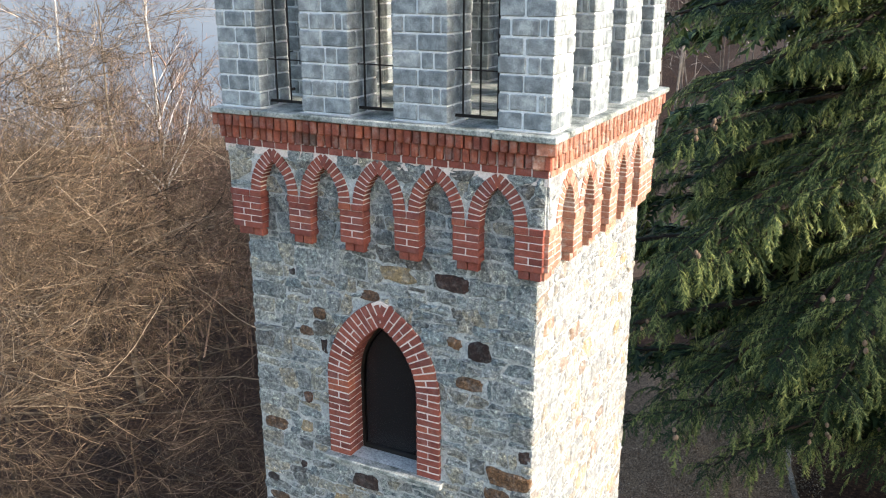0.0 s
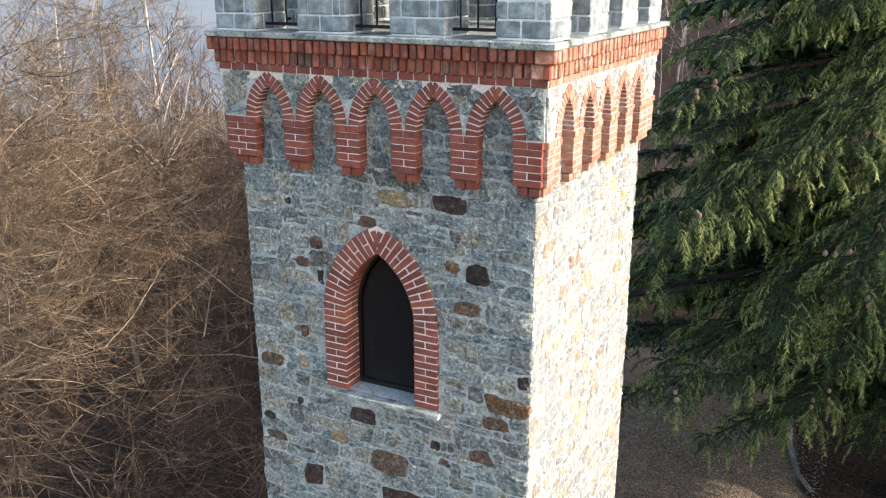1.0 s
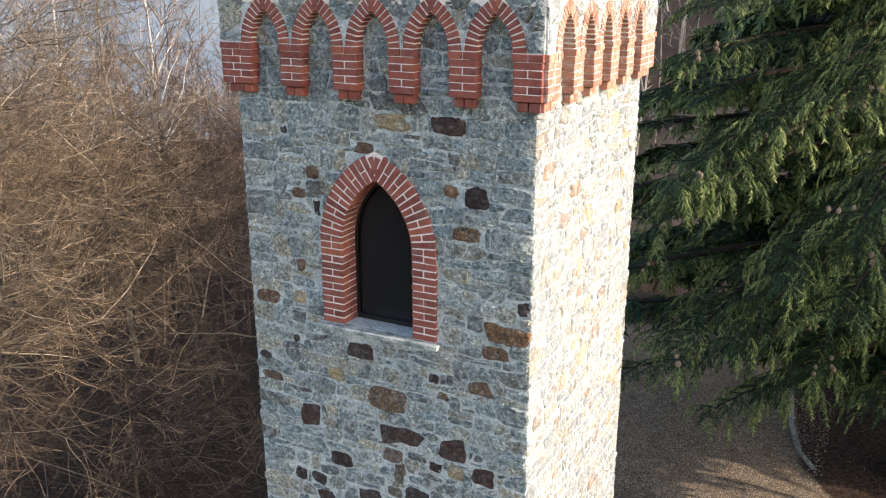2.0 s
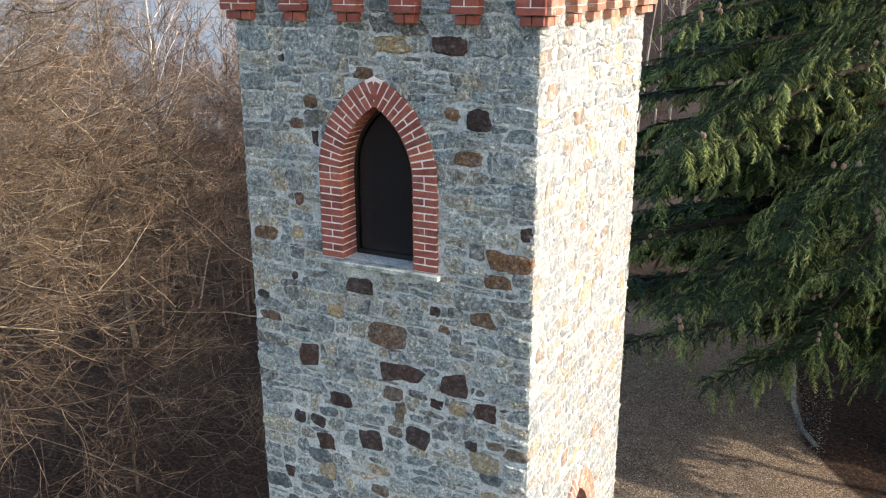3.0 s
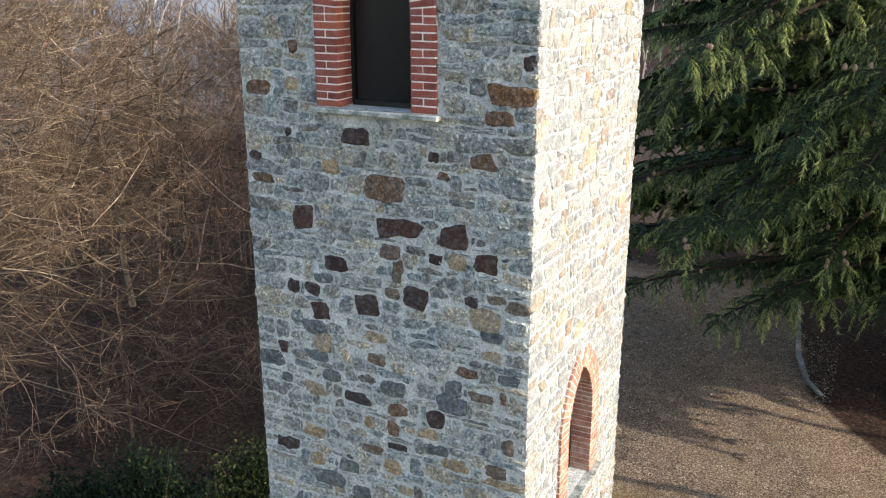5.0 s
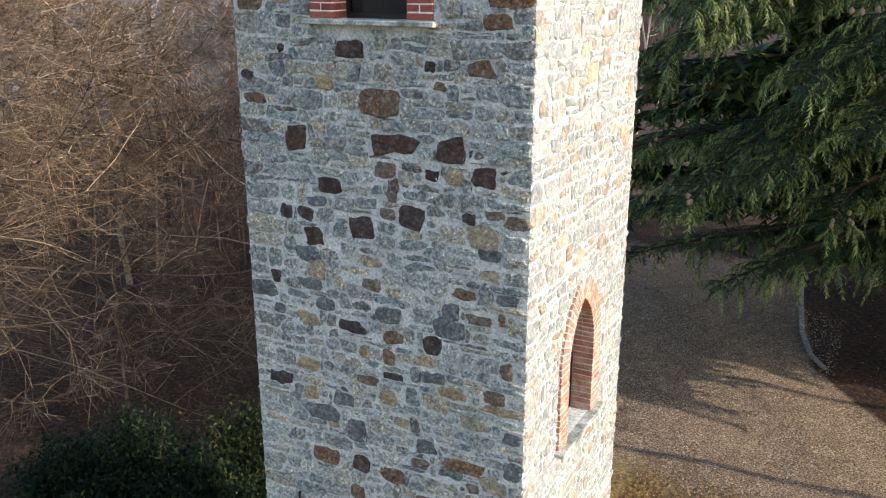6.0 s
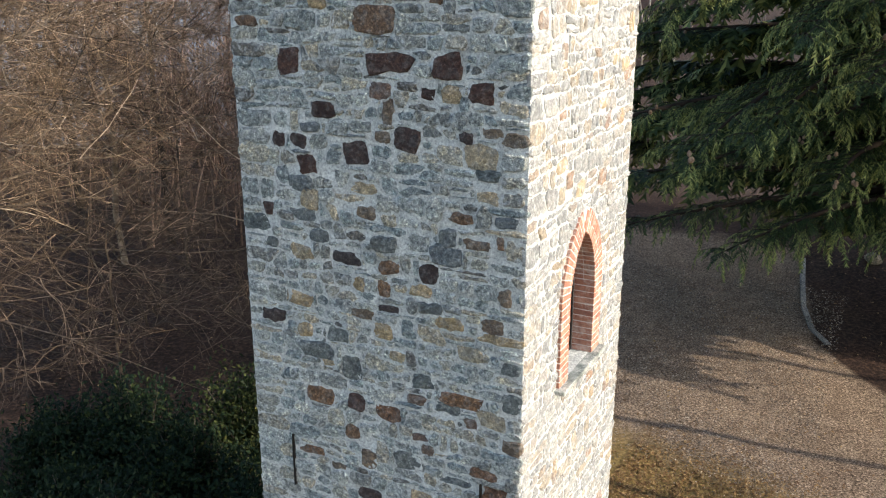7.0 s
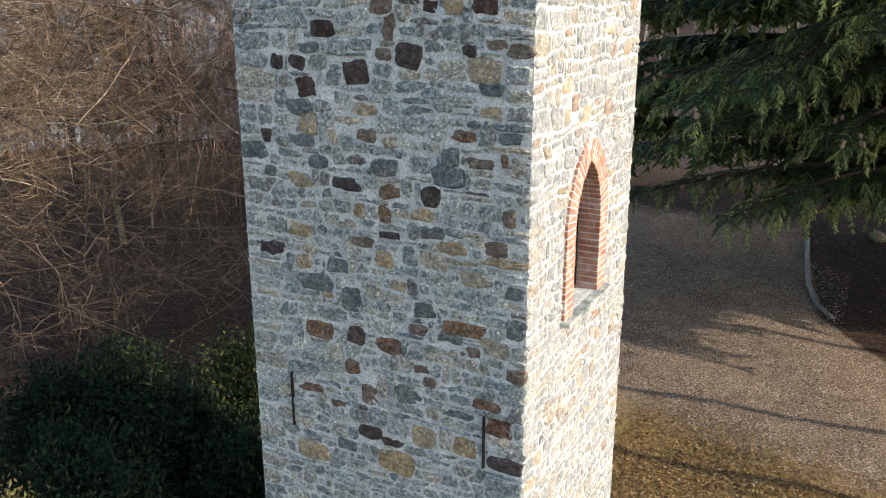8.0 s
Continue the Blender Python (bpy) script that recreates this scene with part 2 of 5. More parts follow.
wob2 = calc(nt, "ADD", wob, calc(nt, "MULTIPLY", calc(nt, "SUBTRACT", n_fine, 0.5), 1.4))
litter = ramp(nt, n_fine, [(0.3, (0.015, 0.0105, 0.0085)), (0.5, (0.036, 0.024, 0.019)), (0.7, (0.105, 0.067, 0.046))])
litter = mix(nt, 0.6, litter, ramp(nt, n_big, [(0.35, (0.65, 0.62, 0.62)), (0.65, (1.3, 1.2, 1.1))]), "MULTIPLY")
gravel = ramp(nt, n_grit, [(0.36, (0.030, 0.022, 0.016)), (0.47, (0.145, 0.111, 0.083)), (0.56, (0.26, 0.201, 0.150)), (0.65, (0.57, 0.46, 0.35))])
gravel = mix(nt, 0.7, gravel, ramp(nt, n_mid, [(0.3, (0.55, 0.47, 0.40)), (0.7, (1.2, 1.15, 1.08))]), "MULTIPLY")
grass = ramp(nt, n_fine, [(0.3, (0.065, 0.050, 0.020)), (0.5, (0.19, 0.132, 0.050)), (0.72, (0.42, 0.28, 0.115))])
# the drive lies between x = -9 and its kerb, from y = 7 outwards
side = calc(nt, "ADD", calc(nt, "MULTIPLY", sep.outputs[0], 0.33), calc(nt, "SUBTRACT", sep.outputs[1], 6.9))
edge = calc(nt, "MULTIPLY", calc(nt, "ADD", side, wob2), 0.9)
in_drive = node(nt, "ShaderNodeClamp")
nt.links.new(edge, in_drive.inputs[0])
west = node(nt, "ShaderNodeClamp")
nt.links.new(calc(nt, "ADD", calc(nt, "ADD", sep.outputs[0], 5.5), wob2), west.inputs[0])
north = node(nt, "ShaderNodeClamp")
nt.links.new(calc(nt, "ADD", calc(nt, "SUBTRACT", 20.5, sep.outputs[1]), wob2), north.inputs[0])
past = calc(nt, "SUBTRACT", sep.outputs[1], 13.8)
rim = calc(nt, "SUBTRACT", calc(nt, "ADD", 2.95, calc(nt, "MULTIPLY", calc(nt, "MAXIMUM", calc(nt, "MULTIPLY", past, -1.0), 0.0), 0.78)), calc(nt, "MULTIPLY", calc(nt, "MAXIMUM", past, 0.0), 0.17))
east = node(nt, "ShaderNodeClamp")
nt.links.new(calc(nt, "ADD", calc(nt, "MULTIPLY", calc(nt, "SUBTRACT", rim, sep.outputs[0]), 6.0), wob), east.inputs[0])
drive = calc(nt, "MULTIPLY", calc(nt, "MULTIPLY", in_drive.outputs[0], west.outputs[0]), calc(nt, "MULTIPLY", north.outputs[0], east.outputs[0]))
near = node(nt, "ShaderNodeClamp")
nt.links.new(calc(nt, "ADD", calc(nt, "ADD", sep.outputs[0], 3.0), wob2), near.inputs[0])
near2 = node(nt, "ShaderNodeClamp")
nt.links.new(calc(nt, "ADD", calc(nt, "SUBTRACT", 11.0, sep.outputs[1]), wob2), near2.inputs[0])
field = ramp(nt, n_fine, [(0.3, (0.030, 0.021, 0.016)), (0.5, (0.062, 0.045, 0.035)), (0.7, (0.115, 0.084, 0.064))])
far = node(nt, "ShaderNodeClamp")
nt.links.new(calc(nt, "MULTIPLY", calc(nt, "ADD", calc(nt, "SUBTRACT", sep.outputs[1], 23.0), wob2), 0.4), far.inputs[0])
wide = node(nt, "ShaderNodeClamp")
nt.links.new(calc(nt, "MULTIPLY", calc(nt, "ADD", sep.outputs[0], 9.0), 0.5), wide.inputs[0])
litter = mix(nt, calc(nt, "MULTIPLY", far.outputs[0], wide.outputs[0]), litter, field)
c = mix(nt, calc(nt, "MULTIPLY", near.outputs[0], near2.outputs[0]), litter, grass)
c = mix(nt, drive, c, gravel)
nt.links.new(c, b.inputs["Base Color"])
bump(nt, b, calc(nt, "ADD", n_fine, n_grit), 0.9, 0.03)

# distance haze, painted as a pale blue glow on the backdrop
HAZE, nt, b = mat("painted_valley_haze", 1.0)
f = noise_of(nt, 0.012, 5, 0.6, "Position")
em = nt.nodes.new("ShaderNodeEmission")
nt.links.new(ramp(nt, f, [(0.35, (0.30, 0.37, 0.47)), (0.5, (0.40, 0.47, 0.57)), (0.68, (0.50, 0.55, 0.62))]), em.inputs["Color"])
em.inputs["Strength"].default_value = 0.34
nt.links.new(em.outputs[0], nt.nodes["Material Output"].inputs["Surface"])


# ---- helpers for building ----
def mesh_of(name, verts, faces, material, smooth=False):
    """A mesh from arrays; faces all of one length."""
    verts, faces = np.asarray(verts, float), np.asarray(faces, int)
    me = bpy.data.meshes.new(name)
    n = faces.shape[1]
    me.vertices.add(len(verts))
    me.vertices.foreach_set("co", verts.ravel())
    me.loops.add(faces.size)
    me.loops.foreach_set("vertex_index", faces.ravel())
    me.polygons.add(len(faces))
    me.polygons.foreach_set("loop_start", np.arange(0, faces.size, n))
    me.polygons.foreach_set("use_smooth", np.full(len(faces), smooth))
    me.update(calc_edges=True)
    me.materials.append(material)
    return me


def mesh_bm(name, bm, material, smooth=False):
    me = bpy.data.meshes.new(name)
    bmesh.ops.recalc_face_normals(bm, faces=bm.faces)
    for f in bm.faces:
        f.smooth = smooth
    bm.to_mesh(me)
    bm.free()
    me.materials.append(material)
    return me


def part(name, data, parent, m=None, label=""):
    """One mesh object under a thing or a part. m is its place in the world."""
    ob = new(name, data)
    ob.parent = parent
    if m is not None:
        ob.matrix_basis = m
    return tagged(ob, label)


def thing(name, label, category, group="", kind="", data=None):
    return tagged(new(name, data), label, category, group, kind)


def box_bm(x0, x1, y0, y1, z0, z1, bevel=0.0, bm=None):
    bm = bm or bmesh.new()
    vs = [bm.verts.new(p) for p in ((x0, y0, z0), (x1, y0, z0), (x1, y1, z0), (x0, y1, z0), (x0, y0, z1), (x1, y0, z1), (x1, y1, z1), (x0, y1, z1))]
    for q in ((0, 3, 2, 1), (4, 5, 6, 7), (0, 1, 5, 4), (1, 2, 6, 5), (2, 3, 7, 6), (3, 0, 4, 7)):
        bm.faces.new([vs[i] for i in q])
    if bevel:
        bmesh.ops.bevel(bm, geom=list(bm.edges), offset=bevel, segments=1, affect="EDGES")
    return bm


def tube(points, radii, sides=5):
    """Vertices and triangles of a tapered tube along points."""
    pts = np.asarray(points, float)
    n = len(pts)
    d = np.gradient(pts, axis=0)
    d /= np.linalg.norm(d, axis=1)[:, None] + 1e-9
    ref = np.array([0.31, 0.17, 0.93]) if abs(d[0][2]) < 0.8 else np.array([0.95, 0.2, 0.1])
    a = np.cross(d, ref)
    a /= np.linalg.norm(a, axis=1)[:, None] + 1e-9
    b = np.cross(d, a)
    ang = np.arange(sides) * 2 * np.pi / sides
    ring = (a[:, None, :] * np.cos(ang)[None, :, None] + b[:, None, :] * np.sin(ang)[None, :, None]) * np.asarray(radii)[:, None, None] + pts[:, None, :]
    i = np.arange(n - 1)[:, None] * sides + np.arange(sides)[None, :]
    j = np.arange(n - 1)[:, None] * sides + (np.arange(sides) + 1) % sides
    t1 = np.stack([i, j, j + sides], -1).reshape(-1, 3)
    t2 = np.stack([i, j + sides, i + sides], -1).reshape(-1, 3)
    return ring.reshape(-1, 3), np.concatenate([t1, t2])


def tubes(lines, r0, r1, sides=3):
    """Vertices and triangles of many tapered tubes at once: lines (n, k, 3), radii at both ends (n)."""
    p = np.asarray(lines, float)
    n, k, _ = p.shape
    d = np.empty_like(p)
    d[:, 1:-1] = p[:, 2:] - p[:, :-2]
    d[:, 0], d[:, -1] = p[:, 1] - p[:, 0], p[:, -1] - p[:, -2]
    d /= np.linalg.norm(d, axis=2, keepdims=True) + 1e-9
    ref = np.where(np.abs(d[:, :1, 2:]) < 0.8, np.array([0.31, 0.17, 0.93]), np.array([0.95, 0.2, 0.1]))
    a = np.stack([d[..., 1] * ref[..., 2] - d[..., 2] * ref[..., 1], d[..., 2] * ref[..., 0] - d[..., 0] * ref[..., 2], d[..., 0] * ref[..., 1] - d[..., 1] * ref[..., 0]], -1)
    a /= np.linalg.norm(a, axis=2, keepdims=True) + 1e-9
    b = np.stack([d[..., 1] * a[..., 2] - d[..., 2] * a[..., 1], d[..., 2] * a[..., 0] - d[..., 0] * a[..., 2], d[..., 0] * a[..., 1] - d[..., 1] * a[..., 0]], -1)
    t = np.linspace(0, 1, k)[None, :]
    r = np.asarray(r0)[:, None] * (1 - t) + np.asarray(r1)[:, None] * t
    ang = np.arange(sides) * 2 * np.pi / sides
    v = p[:, :, None, :] + r[:, :, None, None] * (a[:, :, None, :] * np.cos(ang)[:, None] + b[:, :, None, :] * np.sin(ang)[:, None])
    i = (np.arange(k - 1)[:, None] * sides + np.arange(sides)).ravel()
    j = (np.arange(k - 1)[:, None] * sides + (np.arange(sides) + 1) % sides).ravel()
    one = np.concatenate([np.stack([i, j, j + sides], -1), np.stack([i, j + sides, i + sides], -1)])
    f = (np.arange(n)[:, None, None] * (k * sides) + one[None]).reshape(-1, 3)
    return v.reshape(-1, 3), f


class Heap:
    """Gathers vertices and triangles of many small pieces."""

    def __init__(self):
        self.v, self.f, self.n = [], [], 0

    def add(self, v, f):
        self.v.append(np.asarray(v, float))
        self.f.append(np.asarray(f, int) + self.n)
        self.n += len(v)

    def mesh(self, name, material, smooth=False):
        return mesh_of(name, np.concatenate(self.v), np.concatenate(self.f), material, smooth)


# ---- ground ----
def ground_z(x, y):
    x, y = np.asarray(x, float), np.asarray(y, float)
    rise = (0.085 * np.clip(y - 13, 0, 95) + 0.09 * np.clip(y - 32, 0, 76)) * (1 / (1 + np.exp(-np.clip((x + 0.5 * y + 8) / 4, -40, 40))))
    r = np.hypot(x, y)
    fall = -0.42 * np.clip(r - 36, 0, 330) / (1 + np.exp(np.clip((x + 0.5 * y + 9) / 4, -40, 40)))
    lump = 0.05 * np.sin(x * 0.7 + 1.3) * np.cos(y * 0.53) + 0.03 * np.sin(x * 1.9 + y * 1.4)
    return -0.15 + rise + fall + lump


axis = np.concatenate([-np.geomspace(900, 31, 26), np.linspace(-30, 30, 121), np.geomspace(31, 900, 26)])
gx, gy = np.meshgrid(axis, axis)
gv = np.stack([gx.ravel(), gy.ravel(), ground_z(gx, gy).ravel()], -1)
n = len(axis)
gi = (np.arange(n - 1)[:, None] * n + np.arange(n - 1)[None, :]).ravel()
ground = tagged(new("ground", mesh_of("ground", gv, np.stack([gi, gi + 1, gi + n + 1, gi + n], -1), GROUND, True)),
                "winter ground of leaf litter, gravel drive and dry grass", "ground", kind="structure")
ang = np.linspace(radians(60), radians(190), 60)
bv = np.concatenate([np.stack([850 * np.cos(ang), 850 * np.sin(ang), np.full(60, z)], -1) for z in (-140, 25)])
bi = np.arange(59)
tagged(new("backdrop", mesh_of("backdrop", bv, np.stack([bi, bi + 1, bi + 61, bi + 60], -1), HAZE)), "backdrop far behind the trees, a distant valley in painted glowing blue haze", "distance", kind="structure")

# ---- the tower ----
HALF = 1.45                     # half the width of the shaft
TOP = 11.62                     # underside of the brick cornice
FRONT = Matrix(((1, 0, 0, 0), (0, 0, -1, -HALF), (0, 1, 0, 0), (0, 0, 0, 1)))    # along, up, out
RIGHT = Matrix(((0, 0, 1, HALF), (1, 0, 0, 0), (0, 1, 0, 0), (0, 0, 0, 1)))
COURSE = 0.0655

tower = thing("stone_tower", "square rubble-stone tower with red brick arches and grey block belfry", "tower")


def pointed(a, r, zs, cx=0.0, steps=14):
    """A pointed arch of half width a, drawn with radius r, from the left springing over the apex to the right one."""
    c = r - a
    top = math.acos(c / r)
    left = [(cx + c - r * math.cos(top * k / steps), zs + r * math.sin(top * k / steps)) for k in range(steps + 1)]
    return left + [(2 * cx - x, z) for x, z in reversed(left[:-1])]


WIN_A, WIN_R, RING = 0.356, 0.700, 0.236         # opening's half width and radius, and the ring's depth
WINDOWS = {"front": (-0.01, 8.685), "right": (-0.02, 4.625)}   # middle and sill of each
JAMB = 12 * COURSE


def opening_of(face, grow=0.0):
    cx, zb = WINDOWS[face]
    arch = pointed(WIN_A + grow, WIN_R + grow, zb + JAMB, cx)
    return [(cx - WIN_A - grow, zb)] + arch + [(cx + WIN_A + grow, zb)]


def sheet_with_hole(outer, hole, d, depth_in):
    """A flat wall face with an opening, and the lining of the opening going inwards."""
    bm = bmesh.new()
    edges = []
    loops = []
    for loop in (outer, hole):
        vs = [bm.verts.new((x, z, d)) for x, z in loop]
        loops.append(vs)
        edges += [bm.edges.new((vs[i], vs[(i + 1) % len(vs)])) for i in range(len(vs))]
    bmesh.ops.triangle_fill(bm, edges=edges, use_beauty=True)
    inner = [bm.verts.new((v.co.x, v.co.y, d - depth_in)) for v in loops[1]]
    k = len(inner)
    for i in range(k):
        bm.faces.new((loops[1][i], loops[1][(i + 1) % k], inner[(i + 1) % k], inner[i]))
    return bm


def wall_core(face, fm):
    outer = [(-HALF, -0.6), (HALF, -0.6), (HALF, 11.9), (-HALF, 11.9)]
    return part("wall", mesh_bm("wall", sheet_with_hole(outer, opening_of(face, 0.06), 0.0, 0.26), MORTAR), tower, fm, "lime mortar bed of the rubble wall")


wall_front = wall_core("front", FRONT)
wall_right = wall_core("right", RIGHT)
bm = bmesh.new()
for p, q in (((-HALF, HALF), (HALF, HALF)), ((-HALF, -HALF), (-HALF, HALF))):
    bm.faces.new([bm.verts.new(v) for v in ((*p, -0.6), (*q, -0.6), (*q, 11.9), (*p, 11.9))])
part("wall", mesh_bm("wall", bm, stone_mat("rubble_wall_plain", [(0, (0.25, 0.27, 0.27)), (1, (0.3, 0.3, 0.29))])), tower, None, "plain rubble wall")
# the room behind the windows, its lack of light put into a near-black colour
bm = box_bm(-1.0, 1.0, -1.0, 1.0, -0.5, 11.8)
part("room", mesh_bm("room", bm, ROOM), tower, None, "near-black box in place of the unlit room inside")


# rubble stones: cells of an uneven pattern of courses, each a stone with rounded corners
def clip_cell(poly, nx, ny, c):
    out = []
    for i, p in enumerate(poly):
        q = poly[(i + 1) % len(poly)]
        dp, dq = p[0] * nx + p[1] * ny - c, q[0] * nx + q[1] * ny - c
        if dp <= 0:
            out.append(p)
        if (dp < 0 < dq) or (dq < 0 < dp):
            t = dp / (dp - dq)
            out.append((p[0] + t * (q[0] - p[0]), p[1] + t * (q[1] - p[1])))
    return out


def cells(seeds, x0, x1, z0, z1, flat=0.62):
    """Cells round seeds, wider than high."""
    s = np.array(seeds) * (flat, 1.0)
    lim = [(x0 * flat, z0), (x1 * flat, z0), (x1 * flat, z1), (x0 * flat, z1)]
    out = []
    for i, p in enumerate(s):
        near = np.argsort(((s - p) ** 2).sum(1))[1:22]
        poly = lim
        for j in near:
            q = s[j]
            n = q - p
            poly = clip_cell(poly, n[0], n[1], (q @ q - p @ p) / 2)
            if len(poly) < 3:
                break
        out.append([(x / flat, z) for x, z in poly])
    return out


def stone_geo(poly, gap, rng, proud, worn=0.0):
    """Vertices and triangles of one stone, in wall coordinates: inset from its cell, corners cut, face domed and uneven."""
    p = np.array(poly)
    c = p.mean(0)
    if len(p) < 3:
        return None
    keep = []
    for i in range(len(p)):                 # corners cut twice, so that the outline is round but not even
        a, b = p[i], p[(i + 1) % len(p)]
        if np.linalg.norm(b - a) < 0.02:
            keep.append((a + b) / 2)
            continue
        k = rng.uniform(0.1, 0.2) + worn * rng.uniform(0.0, 0.16)
        out = np.array([(b - a)[1], -(b - a)[0]])
        keep += [a + (b - a) * k, a + (b - a) * rng.uniform(0.42, 0.58) + out * rng.normal(0.015, 0.035 + 0.03 * worn), b - (b - a) * k]
    p = np.array(keep)
    size = p.max(0) - p.min(0)
    if size.min() < 0.035:
        return None
    shrink = 1 - 2 * gap / size
    p = c + (p - c) * np.clip(shrink, 0.3, 1)
    p += rng.normal(0, 0.004, p.shape)
    n = len(p)
    inner = c + (p - c) * (1 - 0.032 / size.clip(0.07))
    tilt = rng.normal(0, 0.03, 2)
    ring0 = np.column_stack([p, np.full(n, -0.03)])
    ring1 = np.column_stack([p, proud * 0.45 + rng.normal(0, 0.0015, n)])
    ring2 = np.column_stack([inner, proud + (inner - c) @ tilt + rng.normal(0, 0.003, n)])
    mid = np.array([[*c, proud + rng.normal(0.003, 0.003)]])
    v = np.concatenate([ring0, ring1, ring2, mid])
    i = np.arange(n)
    j = (i + 1) % n
    f = [np.stack(q, -1) for q in ((i, j, j + n), (i, j + n, i + n), (i + n, j + n, j + 2 * n), (i + n, j + 2 * n, i + 2 * n), (i + 2 * n, j + 2 * n, np.full(n, 3 * n)))]
    return v, np.concatenate(f)


def course_seeds(x0, x1, z0, z1, rng, high=0.118):
    seeds = []
    z = z0 + high / 2
    while z < z1:
        x = x0 + rng.uniform(0.02, 0.14)
        while x < x1:
            w = rng.uniform(0.11, 0.30)
            seeds.append((x + w / 2, z + rng.normal(0, 0.016)))
            x += w
        z += rng.uniform(0.8, 1.25) * high
    return [s for s in seeds if x0 < s[0] < x1]


def coursed(x0, x1, z0, z1, rng):
    """Outlines of rough stones in courses: wavering beds, leaning joints, some stones split in two, longer ones at the corners."""
    out = []
    z = z0
    ph = rng.uniform(0, 6, 4)

    def bed(x, k):
        return 0.020 * math.sin(x * 2.1 + ph[k % 4] + k) + 0.016 * math.sin(x * 6.3 + 2.3 * k + ph[(k + 1) % 4]) + 0.008 * math.sin(x * 15.0 + 1.7 * k)

    k = 0
    while z < z1:
        h = rng.choice([0.085, 0.11, 0.13, 0.155, 0.18], p=[0.2, 0.27, 0.25, 0.18, 0.1])
        xs = [x0]
        while xs[-1] < x1 - 0.05:
            w = h * rng.uniform(0.85, 2.3)
            if len(xs) == 1 or xs[-1] + w > x1 - 0.2:
                w = rng.uniform(0.22, 0.42)
            xs.append(min(xs[-1] + w, x1) if xs[-1] + w < x1 - 0.09 else x1)
        lean = rng.normal(0, 0.03, len(xs))
        lean[0] = lean[-1] = 0
        for i in range(len(xs) - 1):
            a, b = xs[i], xs[i + 1]
            lo = lambda x: z + bed(x, k)
            hi = lambda x: z + h + bed(x, k + 1)
            q = [(a - lean[i], lo(a)), ((a + b) / 2, lo((a + b) / 2) + rng.normal(0, 0.012)), (b - lean[i + 1], lo(b)), (b + lean[i + 1], hi(b)), ((a + b) / 2, hi((a + b) / 2) + rng.normal(0, 0.012)), (a + lean[i], hi(a))]
            edge = i == 0 or i == len(xs) - 2
            if not edge and h > 0.12 and rng.random() < 0.3:      # two small stones, one on the other
                t = rng.uniform(0.38, 0.62)
                m0 = (q[0][0] + (q[5][0] - q[0][0]) * t, q[0][1] + (q[5][1] - q[0][1]) * t + rng.normal(0, 0.012))
                m1 = (q[2][0] + (q[3][0] - q[2][0]) * t, q[2][1] + (q[3][1] - q[2][1]) * t + rng.normal(0, 0.012))
                out += [[q[0], q[1], q[2], m1, m0], [m0, m1, q[3], q[4], q[5]]]
            elif not edge and b - a > 0.2 and rng.random() < 0.25:   # a slanting joint
                u0, u1 = a + (b - a) * rng.uniform(0.35, 0.6), a + (b - a) * rng.uniform(0.35, 0.65)
                out += [[q[0], (u0, lo(u0)), (u1, hi(u1)), q[5]], [(u0, lo(u0)), q[2], q[3], (u1, hi(u1))]]
            else:
                out.append(q)
        z += h
        k += 1
    return out


def make_room(poly, x, z, w, h):
    """The outline cut back so that it leaves a stone of that place and size alone."""
    p = np.array(poly)
    lo, hi = p.min(0), p.max(0)
    if lo[0] > x + w / 2 or hi[0] < x - w / 2 or lo[1] > z + h / 2 or hi[1] < z - h / 2:
        return poly
    best, most = None, 0.0018
    for nx, nz, c in ((1, 0, x - w / 2), (-1, 0, -x - w / 2), (0, 1, z - h / 2), (0, -1, -z - h / 2)):
        q = clip_cell(poly, nx, nz, c)
        if len(q) > 2:
            area = 0.5 * abs(sum(u[0] * v[1] - v[0] * u[1] for u, v in zip(q, q[1:] + q[:1])))
            if area > most:
                best, most = q, area
    return best


# single stones of the front wall that stand out: middle, height, width, depth
DARK_STONES = [(0.95, 10.03, 0.23, 0.17), (-0.64, 9.77, 0.08, 0.15), (-0.97, 10.45, 0.08, 0.06), (-0.21, 8.45, 0.29, 0.16), (-0.95, 8.43, 0.08, 0.09), (-0.82, 7.64, 0.23, 0.23), (0.18, 7.66, 0.44, 0.2), (0.75, 7.65, 0.29, 0.23), (-0.48, 7.24, 0.22, 0.15), (0.55, 7.43, 0.15, 0.13), (1.05, 7.46, 0.24, 0.18), (-0.16, 6.89, 0.27, 0.22), (0.36, 7.03, 0.26, 0.21), (-0.68, 6.73, 0.22, 0.18), (0.91, 7.09, 0.14, 0.1), (1.39, 9.13, 0.13, 0.13), (0.54, 8.33, 0.1, 0.09), (-1.34, 8.18, 0.14, 0.09), (0.69, 10.6, 0.31, 0.16), (-0.29, 5.91, 0.3, 0.14), (0.56, 5.88, 0.18, 0.18), (-1.15, 5.21, 0.28, 0.13), (-0.23, 4.47, 0.2, 0.18), (1.29, 3.51, 0.32, 0.16), (-0.11, 3.5, 0.28, 0.13)]
